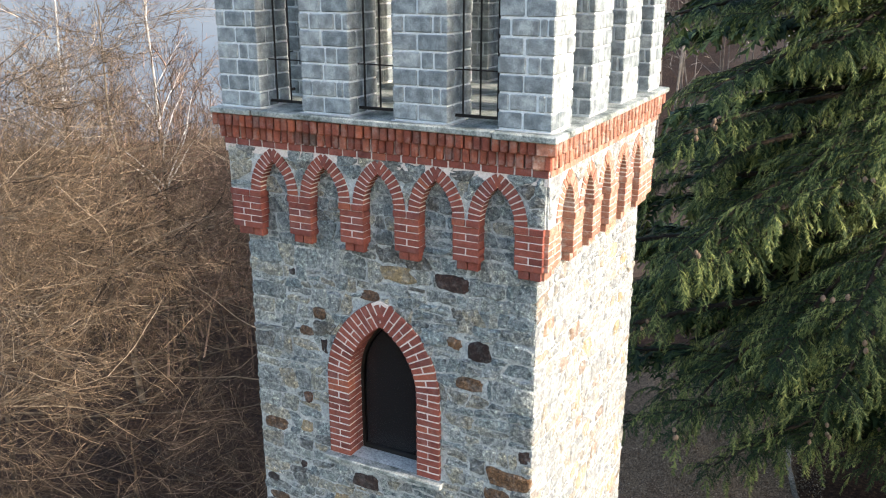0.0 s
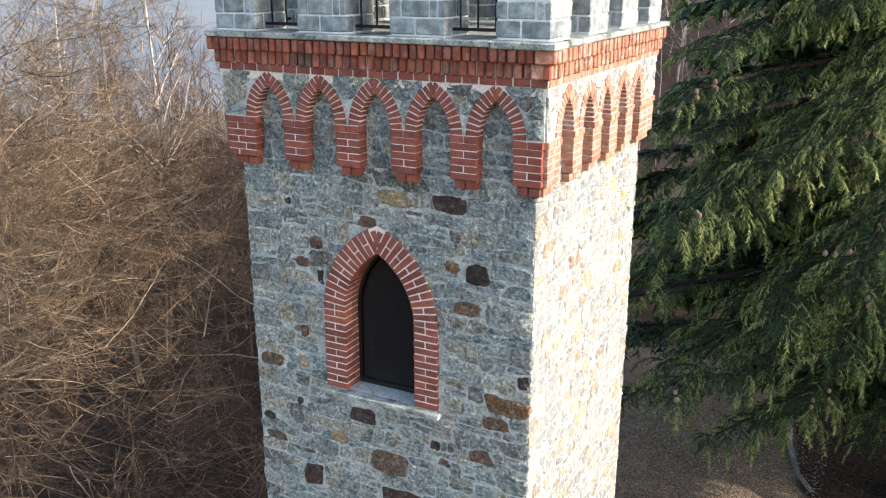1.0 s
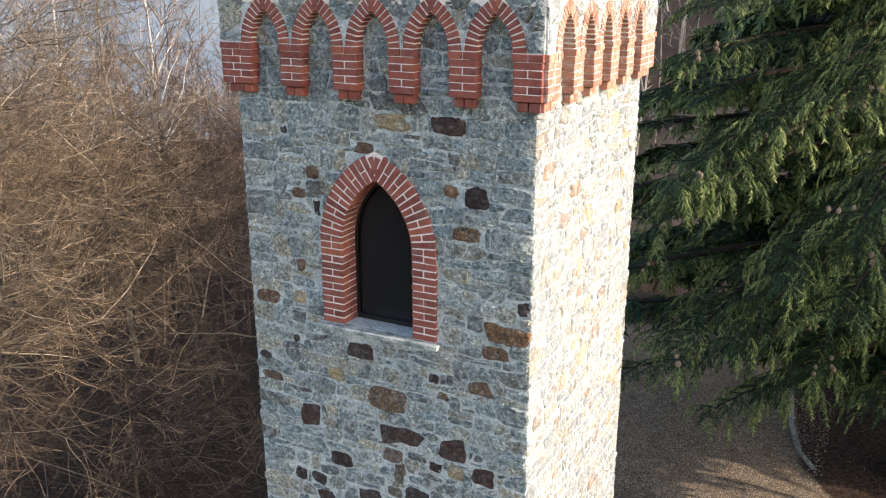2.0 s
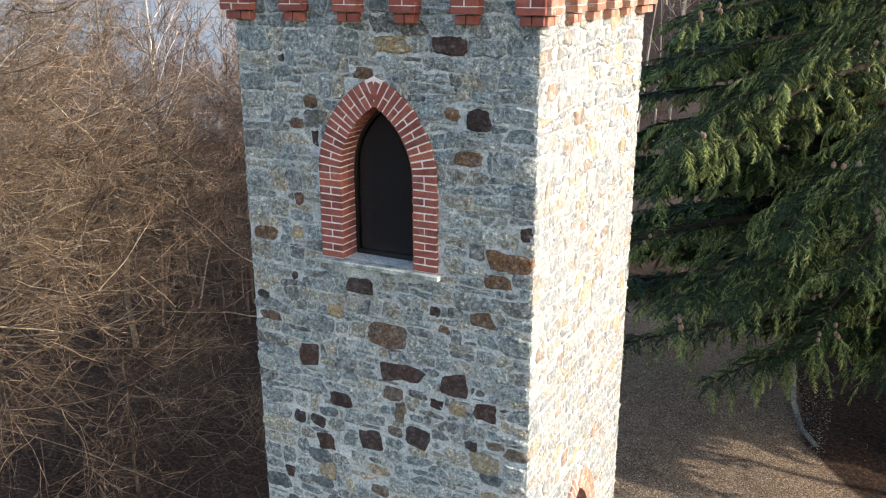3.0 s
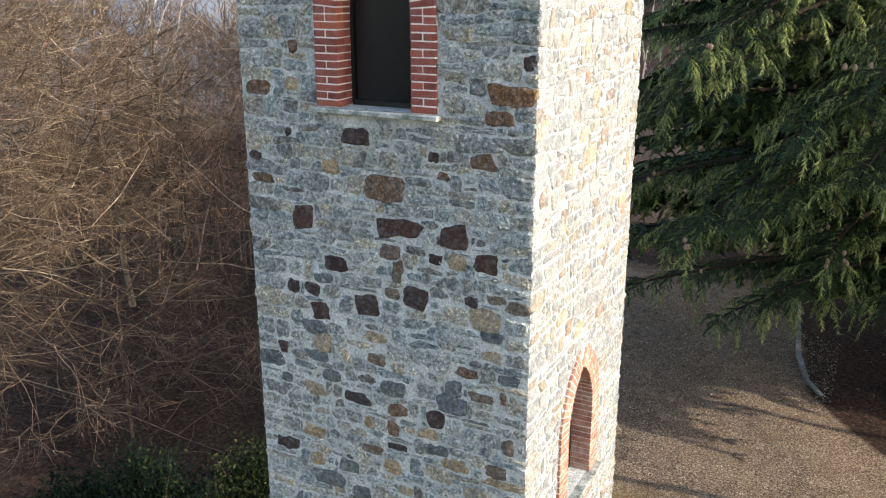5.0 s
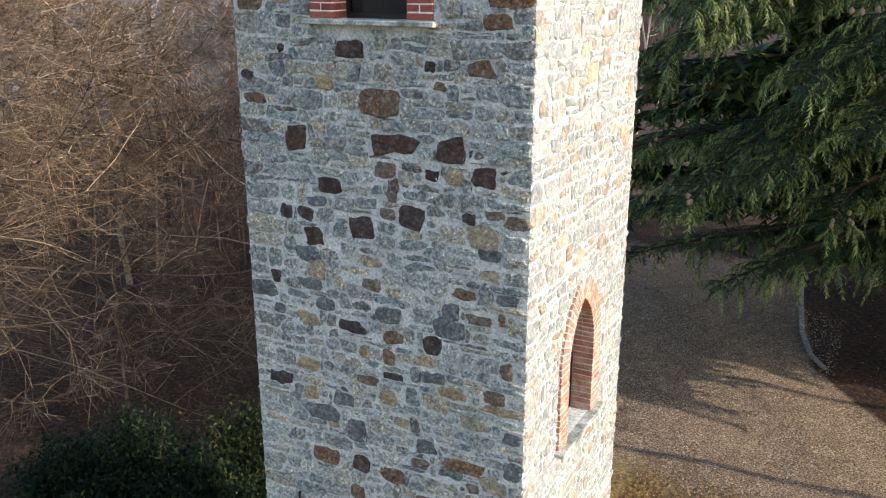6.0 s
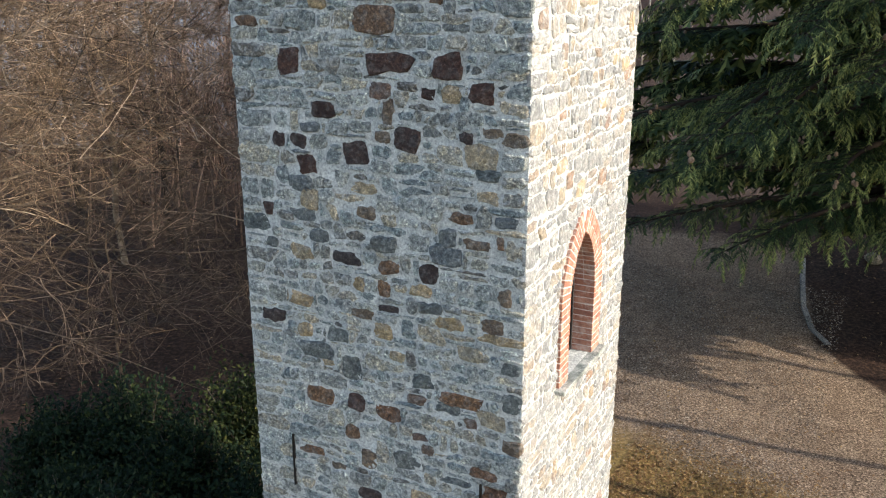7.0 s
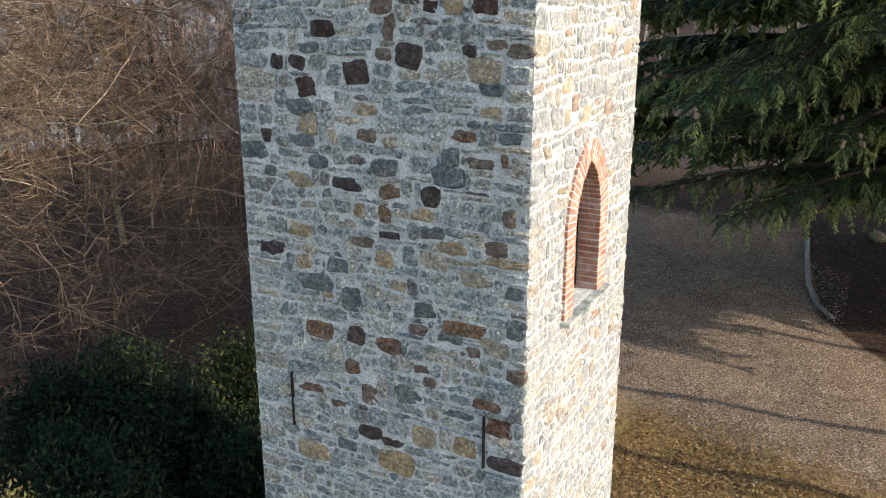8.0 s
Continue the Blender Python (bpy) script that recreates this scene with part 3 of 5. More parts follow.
RUST_STONES = [(0.71, 10.07, 0.14, 0.11), (0.89, 9.71, 0.28, 0.12), (-0.68, 10.08, 0.14, 0.12), (-0.83, 9.88, 0.14, 0.11), (-1.27, 8.81, 0.29, 0.14), (-0.86, 9.19, 0.1, 0.11), (0.07, 8.01, 0.36, 0.23), (1.24, 8.89, 0.42, 0.17), (1.14, 8.69, 0.25, 0.13), (1.01, 8.32, 0.23, 0.13), (0.64, 8.17, 0.11, 0.09), (-1.26, 7.97, 0.25, 0.09), (-0.12, 10.35, 0.2, 0.11), (0.15, 5.88, 0.21, 0.14), (0.1, 5.67, 0.13, 0.16), (-0.66, 4.46, 0.34, 0.19), (0.12, 4.44, 0.24, 0.16), (-0.29, 4.14, 0.16, 0.16), (0.89, 4.74, 0.45, 0.14), (1.22, 6.25, 0.08, 0.12), (0.88, 6.42, 0.21, 0.1), (-0.76, 3.82, 0.31, 0.09), (1.21, 3.86, 0.29, 0.17), (1.09, 4.06, 0.27, 0.1)]
TAN_STONES = [(-0.89, 8.87, 0.14, 0.12), (-0.49, 8.15, 0.16, 0.14), (0.18, 10.59, 0.32, 0.15), (0.77, 7.43, 0.15, 0.13), (-0.79, 5.11, 0.16, 0.15), (-0.16, 5.68, 0.12, 0.14), (0.07, 5.25, 0.22, 0.14), (1.25, 5.39, 0.4, 0.08), (1.1, 6.62, 0.23, 0.11), (1.04, 6.94, 0.31, 0.21), (0.77, 5.46, 0.28, 0.11), (-0.67, 6.41, 0.19, 0.19), (-0.78, 5.9, 0.22, 0.14), (0.23, 5.04, 0.16, 0.12), (0.88, 3.6, 0.25, 0.21), (0.16, 3.25, 0.37, 0.24)]


SLATE_STONES = [(-0.63, 7.07, 0.22, 0.09), (-0.73, 6.26, 0.24, 0.12), (1.1, 6.8, 0.22, 0.1), (-1.12, 5.94, 0.13, 0.1), (0.74, 6.23, 0.17, 0.16), (0.72, 6.07, 0.29, 0.19), (1.29, 6.43, 0.21, 0.1), (-1.29, 6.12, 0.32, 0.17), (0.11, 6.1, 0.27, 0.16), (-0.59, 6.08, 0.2, 0.12), (-0.77, 6.56, 0.24, 0.14), (-0.44, 5.13, 0.22, 0.15), (0.48, 4.84, 0.23, 0.15), (0.73, 4.64, 0.25, 0.1), (0.84, 3.91, 0.29, 0.08), (-0.38, 3.3, 0.24, 0.12), (1.35, 4.81, 0.18, 0.18), (0.32, 3.99, 0.3, 0.18), (0.57, 5.57, 0.24, 0.13), (-0.27, 4.83, 0.21, 0.23), (-0.65, 4.93, 0.39, 0.15), (1.35, 5.14, 0.18, 0.12)]
BROWN_STONES = [(0.1, 7.43, 0.21, 0.13), (0.17, 7.27, 0.1, 0.22), (0.1, 7.05, 0.17, 0.11), (1.14, 7.15, 0.19, 0.09), (1.34, 7.11, 0.21, 0.12), (-0.07, 6.36, 0.21, 0.14), (1.01, 6.21, 0.25, 0.1), (1.28, 5.78, 0.14, 0.16), (-0.13, 5.39, 0.22, 0.09), (1.17, 5.49, 0.23, 0.13), (0.41, 4.66, 0.21, 0.1), (0.97, 4.54, 0.13, 0.1), (0.46, 4.27, 0.17, 0.1), (0.53, 4.16, 0.12, 0.1), (-0.11, 3.9, 0.15, 0.2), (-0.47, 3.72, 0.16, 0.07), (1.36, 4.41, 0.19, 0.15)]
SMALL_DARK_STONES = [(-0.98, 6.94, 0.14, 0.13), (-0.76, 6.94, 0.19, 0.12), (-1.15, 6.29, 0.13, 0.11), (0.14, 5.49, 0.2, 0.07), (0.13, 3.45, 0.25, 0.09)]
LOW_TAN_STONES = [(-0.09, 6.57, 0.25, 0.11), (-0.82, 5.42, 0.28, 0.14), (0.95, 5.2, 0.25, 0.13), (-0.55, 4.83, 0.14, 0.08), (1.18, 4.61, 0.27, 0.16), (0.44, 3.6, 0.27, 0.22), (-0.8, 3.13, 0.4, 0.19), (0.46, 5.71, 0.22, 0.12)]


def inside_window(face, x, z, grow):
    cx, zb = WINDOWS[face]
    a, r = WIN_A + grow, WIN_R + grow
    if z < zb - 0.05:
        return False
    if z < zb + JAMB:
        return abs(x - cx) < a
    dx = abs(x - cx) + (r - a)
    return math.hypot(dx, z - zb - JAMB) < r


def rubble(face, fm, wall, seed, band, plain, joined, specials=()):
    """All the stones of one wall. Those between the heights in band are parts, the rest one joined part."""
    rng = np.random.default_rng(seed)
    z0 = 1.7
    x1 = HALF + 0.012
    special = [(row, material) for rows, material in specials for row in rows]
    stones = []
    for poly in coursed(-x1, x1, -0.25, z0, np.random.default_rng(seed + 50)):
        stones.append((poly, None))
    for poly in coursed(-x1, x1, z0, TOP, rng):
        for (x, z, w, h), _ in special:
            poly = poly and make_room(poly, x, z, w + 0.004, h + 0.004)
        if poly:
            stones.append((poly, None))
    for (x, z, w, h), material in special:
        cut = rng.uniform(0.06, 0.26, 8)
        j = lambda: rng.normal(0, 0.085)
        a, b, c, d = x - w / 2, x + w / 2, z - h / 2, z + h / 2
        poly = [(a + w * cut[0], c + h * j()), (b - w * cut[1], c + h * j()), (b + w * j(), c + h * cut[2]), (b + w * j(), d - h * cut[3]),
                (b - w * cut[4], d + h * j()), (a + w * cut[5], d + h * j()), (a + w * j(), d - h * cut[6]), (a + w * j(), c + h * cut[7])]
        stones.append(([(min(max(px, -x1), x1), pz) for px, pz in poly], material))
    heap, made = Heap(), 0
    for poly, material in stones:
        s = np.array(poly).mean(0)
        if not material and (inside_window(face, *s, RING - 0.03) or any(inside_window(face, *p, 0.07) for p in poly)):
            continue
        worn = min(max((8.6 - s[1]) / 1.6, 0.0), 0.25 if material else 1.0)          # rounder stones in wider mortar lower down
        geo = stone_geo(poly, rng.uniform(0.002, 0.006) if material else rng.choice([0.003, 0.006, 0.010, 0.015]) + worn * rng.choice([0.0, 0.006, 0.012]), rng, rng.uniform(0.004, 0.024) if face == "front" else rng.uniform(0.003, 0.015), worn)
        if geo is None:
            continue
        v, f = geo
        if material or band[0] < s[1] < band[1]:
            mid = v[-1].copy()
            part("stone", mesh_of("stone", v - mid, f, material or plain), wall, Matrix.Translation(mid))
            made += 1
        else:
            heap.add(v, f)
    tagged(part("rubble_rest", heap.mesh("rubble_rest", joined), wall, None, "grey rubble stones laid in rough courses"), kind="stuff")
    print(face, "stones", made)


# bricks, all on shared meshes
def brick_mesh(name, length, high, deep, material, bevel=0.004):
    return mesh_bm(name, box_bm(-length / 2, length / 2, -high / 2, high / 2, -deep, 0, bevel), material)


def wedge_mesh(name, r0, r1, angle, deep, material, joint=0.012, bevel=0.004):
    """A brick of an arch: it lies along the radius, from r0 to r1, and narrows towards the middle. Its origin is the arch's centre."""
    bm = bmesh.new()
    rows = []
    for d in (-deep, 0):
        w0, w1 = (angle * r0 - joint) / 2, (angle * r1 - joint) / 2
        rows.append([bm.verts.new((x, y, d)) for x, y in ((r0, -w0), (r1, -w1), (r1, w1), (r0, w0))])
    a, b = rows
    bm.faces.new(list(reversed(a)))
    bm.faces.new(b)
    for i in range(4):
        bm.faces.new((a[i], a[(i + 1) % 4], b[(i + 1) % 4], b[i]))
    bmesh.ops.bevel(bm, geom=list(bm.edges), offset=bevel, segments=1, affect="EDGES")
    return mesh_bm(name, bm, material)


FULL = brick_mesh("brick_full", 0.25, 0.054, 0.12, BRICK)
LONG = brick_mesh("brick_long", 0.232, 0.0545, 0.12, BRICK)
HALFB = brick_mesh("brick_half", 0.112, 0.0545, 0.12, BRICK)
rng = np.random.default_rng(5)


def lay(mesh, parent, x, z, d, turn=0.0):
    """One brick, flat on the face that its parent lies on."""
    m = pose(x + rng.normal(0, 0.0015), z + rng.normal(0, 0.0012), d + rng.normal(0, 0.001), rng.normal(0, 0.3), rng.normal(0, 0.2), turn + rng.normal(0, 0.5))
    return part("brick", mesh, parent, m)


def band_solid(inner, outer, d0, d1):
    """A solid between two outlines of as many points each."""
    bm = bmesh.new()
    rows = [[bm.verts.new((x, z, d)) for x, z in loop] for d in (d0, d1) for loop in (inner, outer)]
    for a, b in ((0, 1), (2, 3), (0, 2), (1, 3)):
        for i in range(len(inner) - 1):
            bm.faces.new((rows[a][i], rows[a][i + 1], rows[b][i + 1], rows[b][i]))
    for i in (0, -1):
        bm.faces.new((rows[0][i], rows[1][i], rows[3][i], rows[2][i]))
    return bm


def window(face, fm):
    cx, zb = WINDOWS[face]
    zs = zb + JAMB
    proud, back = 0.035, -0.19
    inn = opening_of(face, 0.009)
    out = opening_of(face, RING - 0.006)
    ring = part("brick_surround", mesh_bm("brick_surround", band_solid(inn, out, back, proud - 0.005), PALE_JOINT), tower, fm, "pointed red brick surround with pale joints")
    for side in (-1, 1):
        for k in range(12):
            z = zb + (k + 0.5) * COURSE
            x = cx + side * (WIN_A + RING / 2)
            if k % 2 == 0:
                lay(LONG, ring, x, z, proud)
                part("brick", REVEAL_SHORT, ring, pose(cx + side * WIN_A, z, -0.13, 0, 90 * -side, 0))
            else:
                lay(HALFB, ring, x - 0.061 * side, z, proud)
                lay(HALFB, ring, x + 0.061 * side, z, proud)
                part("brick", REVEAL_SHORT, ring, pose(cx + side * WIN_A, z, -0.13, 0, 90 * -side, 0))
        c = WIN_R - WIN_A
        top = math.acos(c / (WIN_R + 0.18))
        count = ARCH_BRICKS
        step = top / count
        for k in range(count):
            a = step * (k + 0.5)
            m = pose(cx - side * c, zs, proud + rng.normal(0, 0.002), 0, 0, math.degrees(a)) if side > 0 else pose(cx + c, zs, proud + rng.normal(0, 0.002), 0, 0, 180 - math.degrees(a))
            if k == count - 1:
                part("brick", WEDGE_LONG, ring, m @ Matrix.Translation((0, 0, 0.0015 * side)))
            elif k % 2 == 1:
                part("brick", WEDGE_FULL, ring, m)
            else:
                part("brick", WEDGE_IN, ring, m)
                part("brick", WEDGE_OUT, ring, m)
            part("brick", WEDGE_REVEAL, ring, pose(cx - side * c, zs, -0.09, 0, 0, math.degrees(a) if side > 0 else 180 - math.degrees(a)))
    # sill, frame and pane
    sill = box_bm(cx - 0.635, cx + 0.635, zb - 0.045, zb - 0.002, -0.3, 0.105, 0.006)
    part("window_sill", mesh_bm("window_sill", sill, SLAB), tower, fm, "pale grey stone sill")
    d = -0.185
    frame_in, frame_out = opening_of(face, -0.022), opening_of(face, 0.002)
    frame_in[0], frame_in[-1] = (frame_in[0][0], zb + 0.04), (frame_in[-1][0], zb + 0.04)
    fr = part("window_frame", mesh_bm("window_frame", band_solid(frame_in, frame_out, d - 0.04, d), DARK_WOOD), tower, fm, "dark painted window frame")
    part("bottom_rail", mesh_bm("bottom_rail", box_bm(cx - WIN_A, cx + WIN_A, zb, zb + 0.045, d - 0.042, d - 0.001, 0.004), DARK_WOOD), fr)
    bm = bmesh.new()
    vs = [bm.verts.new((x, z, d - 0.02)) for x, z in opening_of(face, -0.04)]
    vs2 = [bm.verts.new((x, z, d - 0.026)) for x, z in opening_of(face, -0.04)]
    bm.faces.new(vs)
    bm.faces.new(list(reversed(vs2)))
    for i in range(len(vs)):
        bm.faces.new((vs[i], vs[(i + 1) % len(vs)], vs2[(i + 1) % len(vs)], vs2[i]))
    part("pane", mesh_bm("pane", bm, GLASS), fr, None, "dark glass pane with a painted grey reflection")


REVEAL_SHORT = brick_mesh("brick_reveal", 0.10, 0.0545, 0.05, BRICK)
ARCH_BRICKS = 15
W_STEP = math.acos((WIN_R - WIN_A) / (WIN_R + 0.18)) / ARCH_BRICKS
WEDGE_FULL = wedge_mesh("brick_wedge", WIN_R + 0.001, WIN_R + 0.234, W_STEP, 0.12, BRICK)
WEDGE_IN = wedge_mesh("brick_wedge_inner", WIN_R + 0.001, WIN_R + 0.112, W_STEP, 0.12, BRICK)
WEDGE_OUT = wedge_mesh("brick_wedge_outer", WIN_R + 0.124, WIN_R + 0.234, W_STEP, 0.12, BRICK)
WEDGE_LONG = wedge_mesh("brick_wedge_apex", WIN_R + 0.020, WIN_R + 0.200, W_STEP, 0.12, BRICK)
WEDGE_REVEAL = wedge_mesh("brick_wedge_reveal", WIN_R + 0.001, WIN_R + 0.05, W_STEP, 0.11, BRICK)
window("front", FRONT)
window("right", RIGHT)

# corbelled arcade: piers, pointed arches, spandrels
PIER_Z, PIER_TOP, PROUD = 10.79, 11.21, 0.115


ARC_WEDGES = {}


def arcade(face, fm, piers, seed):
    ar = np.random.default_rng(seed)
    for x0, x1 in piers:
        bed = mesh_bm("arcade_pier", box_bm(x0 + 0.016, x1 - 0.016, PIER_Z + 0.066, PIER_TOP, -0.05, PROUD - 0.0045), PALE_JOINT)
        group = part("arcade_pier", bed, tower, fm, "short red brick pier of the blind arcade")
        w = x1 - x0
        n = 7
        pitch = (PIER_TOP - PIER_Z) / n
        for k in range(n):
            z = PIER_Z + (k + 0.5) * pitch
            cuts = [0, w] if k % 2 else [0, w / 2, w]
            if w > 0.27:
                cuts = [0, w * 0.38, w] if k % 2 else [0, w * 0.62, w]
            for a, b in zip(cuts, cuts[1:]):
                foot, cap = k == 0, k == n - 1         # the lowest course is narrower and set back, the topmost a little proud
                mid, wide = (x0 + x1) / 2, (0.80 if foot else 1.05 if cap else 1.0)
                m = pose(mid + (x0 + (a + b) / 2 - mid) * wide, z - (0.012 if foot else 0), PROUD + (-0.035 if foot else 0.010 if cap else 0) + ar.uniform(-0.002, 0.002), 0, 0, ar.normal(0, 0.5))
                m = m @ Matrix.Diagonal(((b - a - 0.012) * wide / 0.25, 1.3 if foot else 1.0, 1, 1))
                part("brick", FULL, group, m)
    # arches spring from pier to pier
    circles = []
    for (a0, a1), (b0, b1) in zip(piers, piers[1:]):
        cx, a = (a1 + b0) / 2, (b0 - a1) / 2
        r = a + 0.20
        c = r - a
        circles.append((cx, a, r))
        i, o = pointed(a + 0.004, r + 0.004, PIER_TOP, cx), pointed(a + 0.104, r + 0.104, PIER_TOP, cx)
        group = part("arch", mesh_bm("arch", band_solid(i, o, -0.02, PROUD - 0.007), PALE_JOINT), tower, fm, "blind pointed arch of red bricks")
        top = math.acos(c / (r + 0.085))
        count = max(5, round(top * (r + 0.06) / 0.052))
        key = (round(r, 4), count)
        if key not in ARC_WEDGES:
            ARC_WEDGES[key] = wedge_mesh("brick_arch", r + 0.001, r + 0.109, top / count, 0.135, BRICK, 0.011, 0.003)
        for side in (-1, 1):
            for k in range(count):
                t = math.degrees(top * (k + 0.5) / count)
                part("brick", ARC_WEDGES[key], group, pose(cx - side * c, PIER_TOP, PROUD + ar.normal(0.001, 0.002) + 0.001 * side, 0, 0, t if side > 0 else 180 - t))
    # spandrels: the wall above the arches, flush with them
    xa, xb = piers[0][0], piers[-1][1]
    line = [(xa, PIER_TOP)]
    for cx, a, r in circles:
        line += pointed(a + 0.102, r + 0.102, PIER_TOP, cx, 8)
    line += [(xb, PIER_TOP), (xb, TOP + 0.01), (xa, TOP + 0.01)]
    clean = []
    for p in line:
        if not clean or abs(p[0] - clean[-1][0]) + abs(p[1] - clean[-1][1]) > 1e-4:
            q = (max(p[0], clean[-1][0] + 0.0005) if clean and p[1] < TOP else p[0], p[1])
            clean.append(q)
    bm = bmesh.new()
    fr = [bm.verts.new((x, z, PROUD - 0.012)) for x, z in clean]
    bmesh.ops.triangle_fill(bm, edges=[bm.edges.new((fr[i], fr[(i + 1) % len(fr)])) for i in range(len(fr))], use_beauty=True)
    ex = bmesh.ops.extrude_face_region(bm, geom=list(bm.faces))
    bmesh.ops.translate(bm, verts=[e for e in ex["geom"] if isinstance(e, bmesh.types.BMVert)], vec=(0, 0, -0.09))
    sp = part("spandrel", mesh_bm("spandrel", bm, MORTAR), tower, fm, "rubble stone filling above the arches")
    seeds = course_seeds(xa, xb, PIER_TOP, TOP, ar, 0.075)
    for s, poly in zip(seeds, cells(seeds, xa, xb, PIER_TOP + 0.01, TOP, 0.8)):
        pts = []
        sc = np.array(poly).mean(0)
        if any(abs(sc[0] - cx) < a + 0.107 and math.hypot(abs(sc[0] - cx) + r - a, sc[1] - PIER_TOP) < r + 0.107 for cx, a, r in circles):
            continue
        for _ in range(2):                      # pull corners out of the arches
            pts = []
            for x, z in poly:
                for cx, a, r in circles:
                    R, c = r + 0.114, r - a
                    dx = abs(x - cx) + c
                    dist = math.hypot(dx, z - PIER_TOP)
                    if dist < R and abs(x - cx) < a + 0.114:
                        k = R / max(dist, 0.05)
                        x = cx + math.copysign(max(dx * k - c, 0), x - cx)
                        z = PIER_TOP + (z - PIER_TOP) * k
                pts.append((x, min(z, TOP)))
            poly = pts
        area = 0.5 * abs(sum(p[0] * q[1] - q[0] * p[1] for p, q in zip(pts, pts[1:] + pts[:1])))
        if area < 0.0028:
            continue
        geo = stone_geo(pts, 0.003, ar, 0.012)
        if geo:
            v, f = geo
            v[:, 2] += PROUD - 0.012
            mid = v[-1].copy()
            part("stone", mesh_of("stone", v - mid, f, STONE if face == "front" else STONE_SUN_SIDE), sp, Matrix.Translation(mid))


FRONT_PIERS = [(-1.535, -1.19), (-0.894, -0.644), (-0.349, -0.099), (0.195, 0.445), (0.742, 0.992), (1.285, 1.535)]
RIGHT_PIERS = [(-1.535, -1.25), (-0.955, -0.71), (-0.46, -0.215), (0.03, 0.275), (0.525, 0.77), (1.02, 1.535)]
arcade("front", FRONT, FRONT_PIERS, 11)
arcade("right", RIGHT, RIGHT_PIERS, 12)

# cornice: a flat course, two tiers of bricks on end, and the coping slabs
SOLDIERS = [brick_mesh("brick_on_end", 0.062, 0.124, 0.16, BRICK_FROST, 0.012), brick_mesh("brick_on_end_top", 0.062, 0.114, 0.16, BRICK_FROST, 0.012)]
FLAT = brick_mesh("brick_flat", 0.130, 0.058, 0.12, BRICK, 0.004)
for fm, name in ((FRONT, "front"), (RIGHT, "right")):
    bm = box_bm(-1.56, 1.56, TOP, TOP + 0.062, -0.1, 0.118)
    box_bm(-1.56, 1.56, TOP + 0.06, 11.902, -0.1, 0.085, 0, bm)
    bed = part("cornice", mesh_bm("cornice", bm, PALE_JOINT), tower, fm, "corbelled red brick cornice")
    count = 22
    for k in range(count):
        lay(FLAT, bed, -1.565 + 3.13 * (k + 0.5) / count, TOP + 0.028, 0.125)
    for row, (z, d, half) in enumerate(((TOP + 0.118, 0.145, 1.595), (TOP + 0.228, 0.185, 1.635))):
        count = 42 + row
        for k in range(count):
            x = -half + 2 * half * (k + 0.5) / count
            ob = lay(SOLDIERS[row], bed, x, z, d + 0.006 * ((k * 7) % 3 - 1))
            ob.matrix_basis = ob.matrix_basis @ Matrix.Rotation(radians(rng.normal(14, 5)), 4, "Y")
bm = box_bm(-1.56, 1.56, -1.56, 1.56, 11.55, 11.9)
part("cornice_core", mesh_bm("cornice_core", bm, PALE_JOINT), tower, None, "masonry core of the cornice")

# bricks of the right face take the paler copy: sunlight and lime bloom in its colour
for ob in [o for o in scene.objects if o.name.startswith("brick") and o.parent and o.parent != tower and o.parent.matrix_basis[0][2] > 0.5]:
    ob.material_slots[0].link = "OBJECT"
    ob.material_slots[0].material = BRICK_SUNLIT

# ---- belfry ----
BLOCK_JOINT, nt, b = mat("pale_block_joint", 0.95)
nt.links.new(ramp(nt, noise_of(nt, 40, 4, 0.7, "Position"), [(0.3, (0.50, 0.53, 0.54)), (0.7, (0.74, 0.76, 0.76))]), b.inputs["Base Color"])
BEL, FLOOR_Z, BEL_TOP = 1.575, 11.952, 14.1
# coping slabs, with open joints between them
for fm, cuts in ((FRONT, (-1.66, -1.19, 1.12, 1.66)), (RIGHT, (-1.42, 0.1, 1.66))):
    for k, (a, b) in enumerate(zip(cuts, cuts[1:])):
        drop = 0.012 if k == 2 else 0.0
        m = box_bm(a + 0.012, b - 0.012, 11.904 - drop, FLOOR_Z - drop * 0.5, -0.75, 0.21 + drop, 0.008)
        part("coping_slab", mesh_bm("coping_slab", m, SLAB), tower, fm @ pose(0, rng.normal(0, 0.002), 0, 0, 0, rng.normal(0, 0.12)), "weathered grey stone coping slab")
part("belfry_floor", mesh_bm("belfry_floor", box_bm(-1.64, 1.64, -1.0, 1.64, 11.903, FLOOR_Z - 0.006), SLAB), tower, None, "grey stone floor of the belfry")

PIER_SPANS = [(-1.575, -1.118), (-0.690, -0.190), (0.205, 0.710), (1.122, 1.575)]
BLOCKS = {}


def block_mesh(w, h, d):
    key = (round(w, 3), round(h, 3), round(d, 3))
    if key not in BLOCKS:
        BLOCKS[key] = mesh_bm("block", box_bm(-key[0] / 2, key[0] / 2, -key[2] / 2, key[2] / 2, -key[1] / 2, key[1] / 2, 0.009), BLOCK)
    return BLOCKS[key]


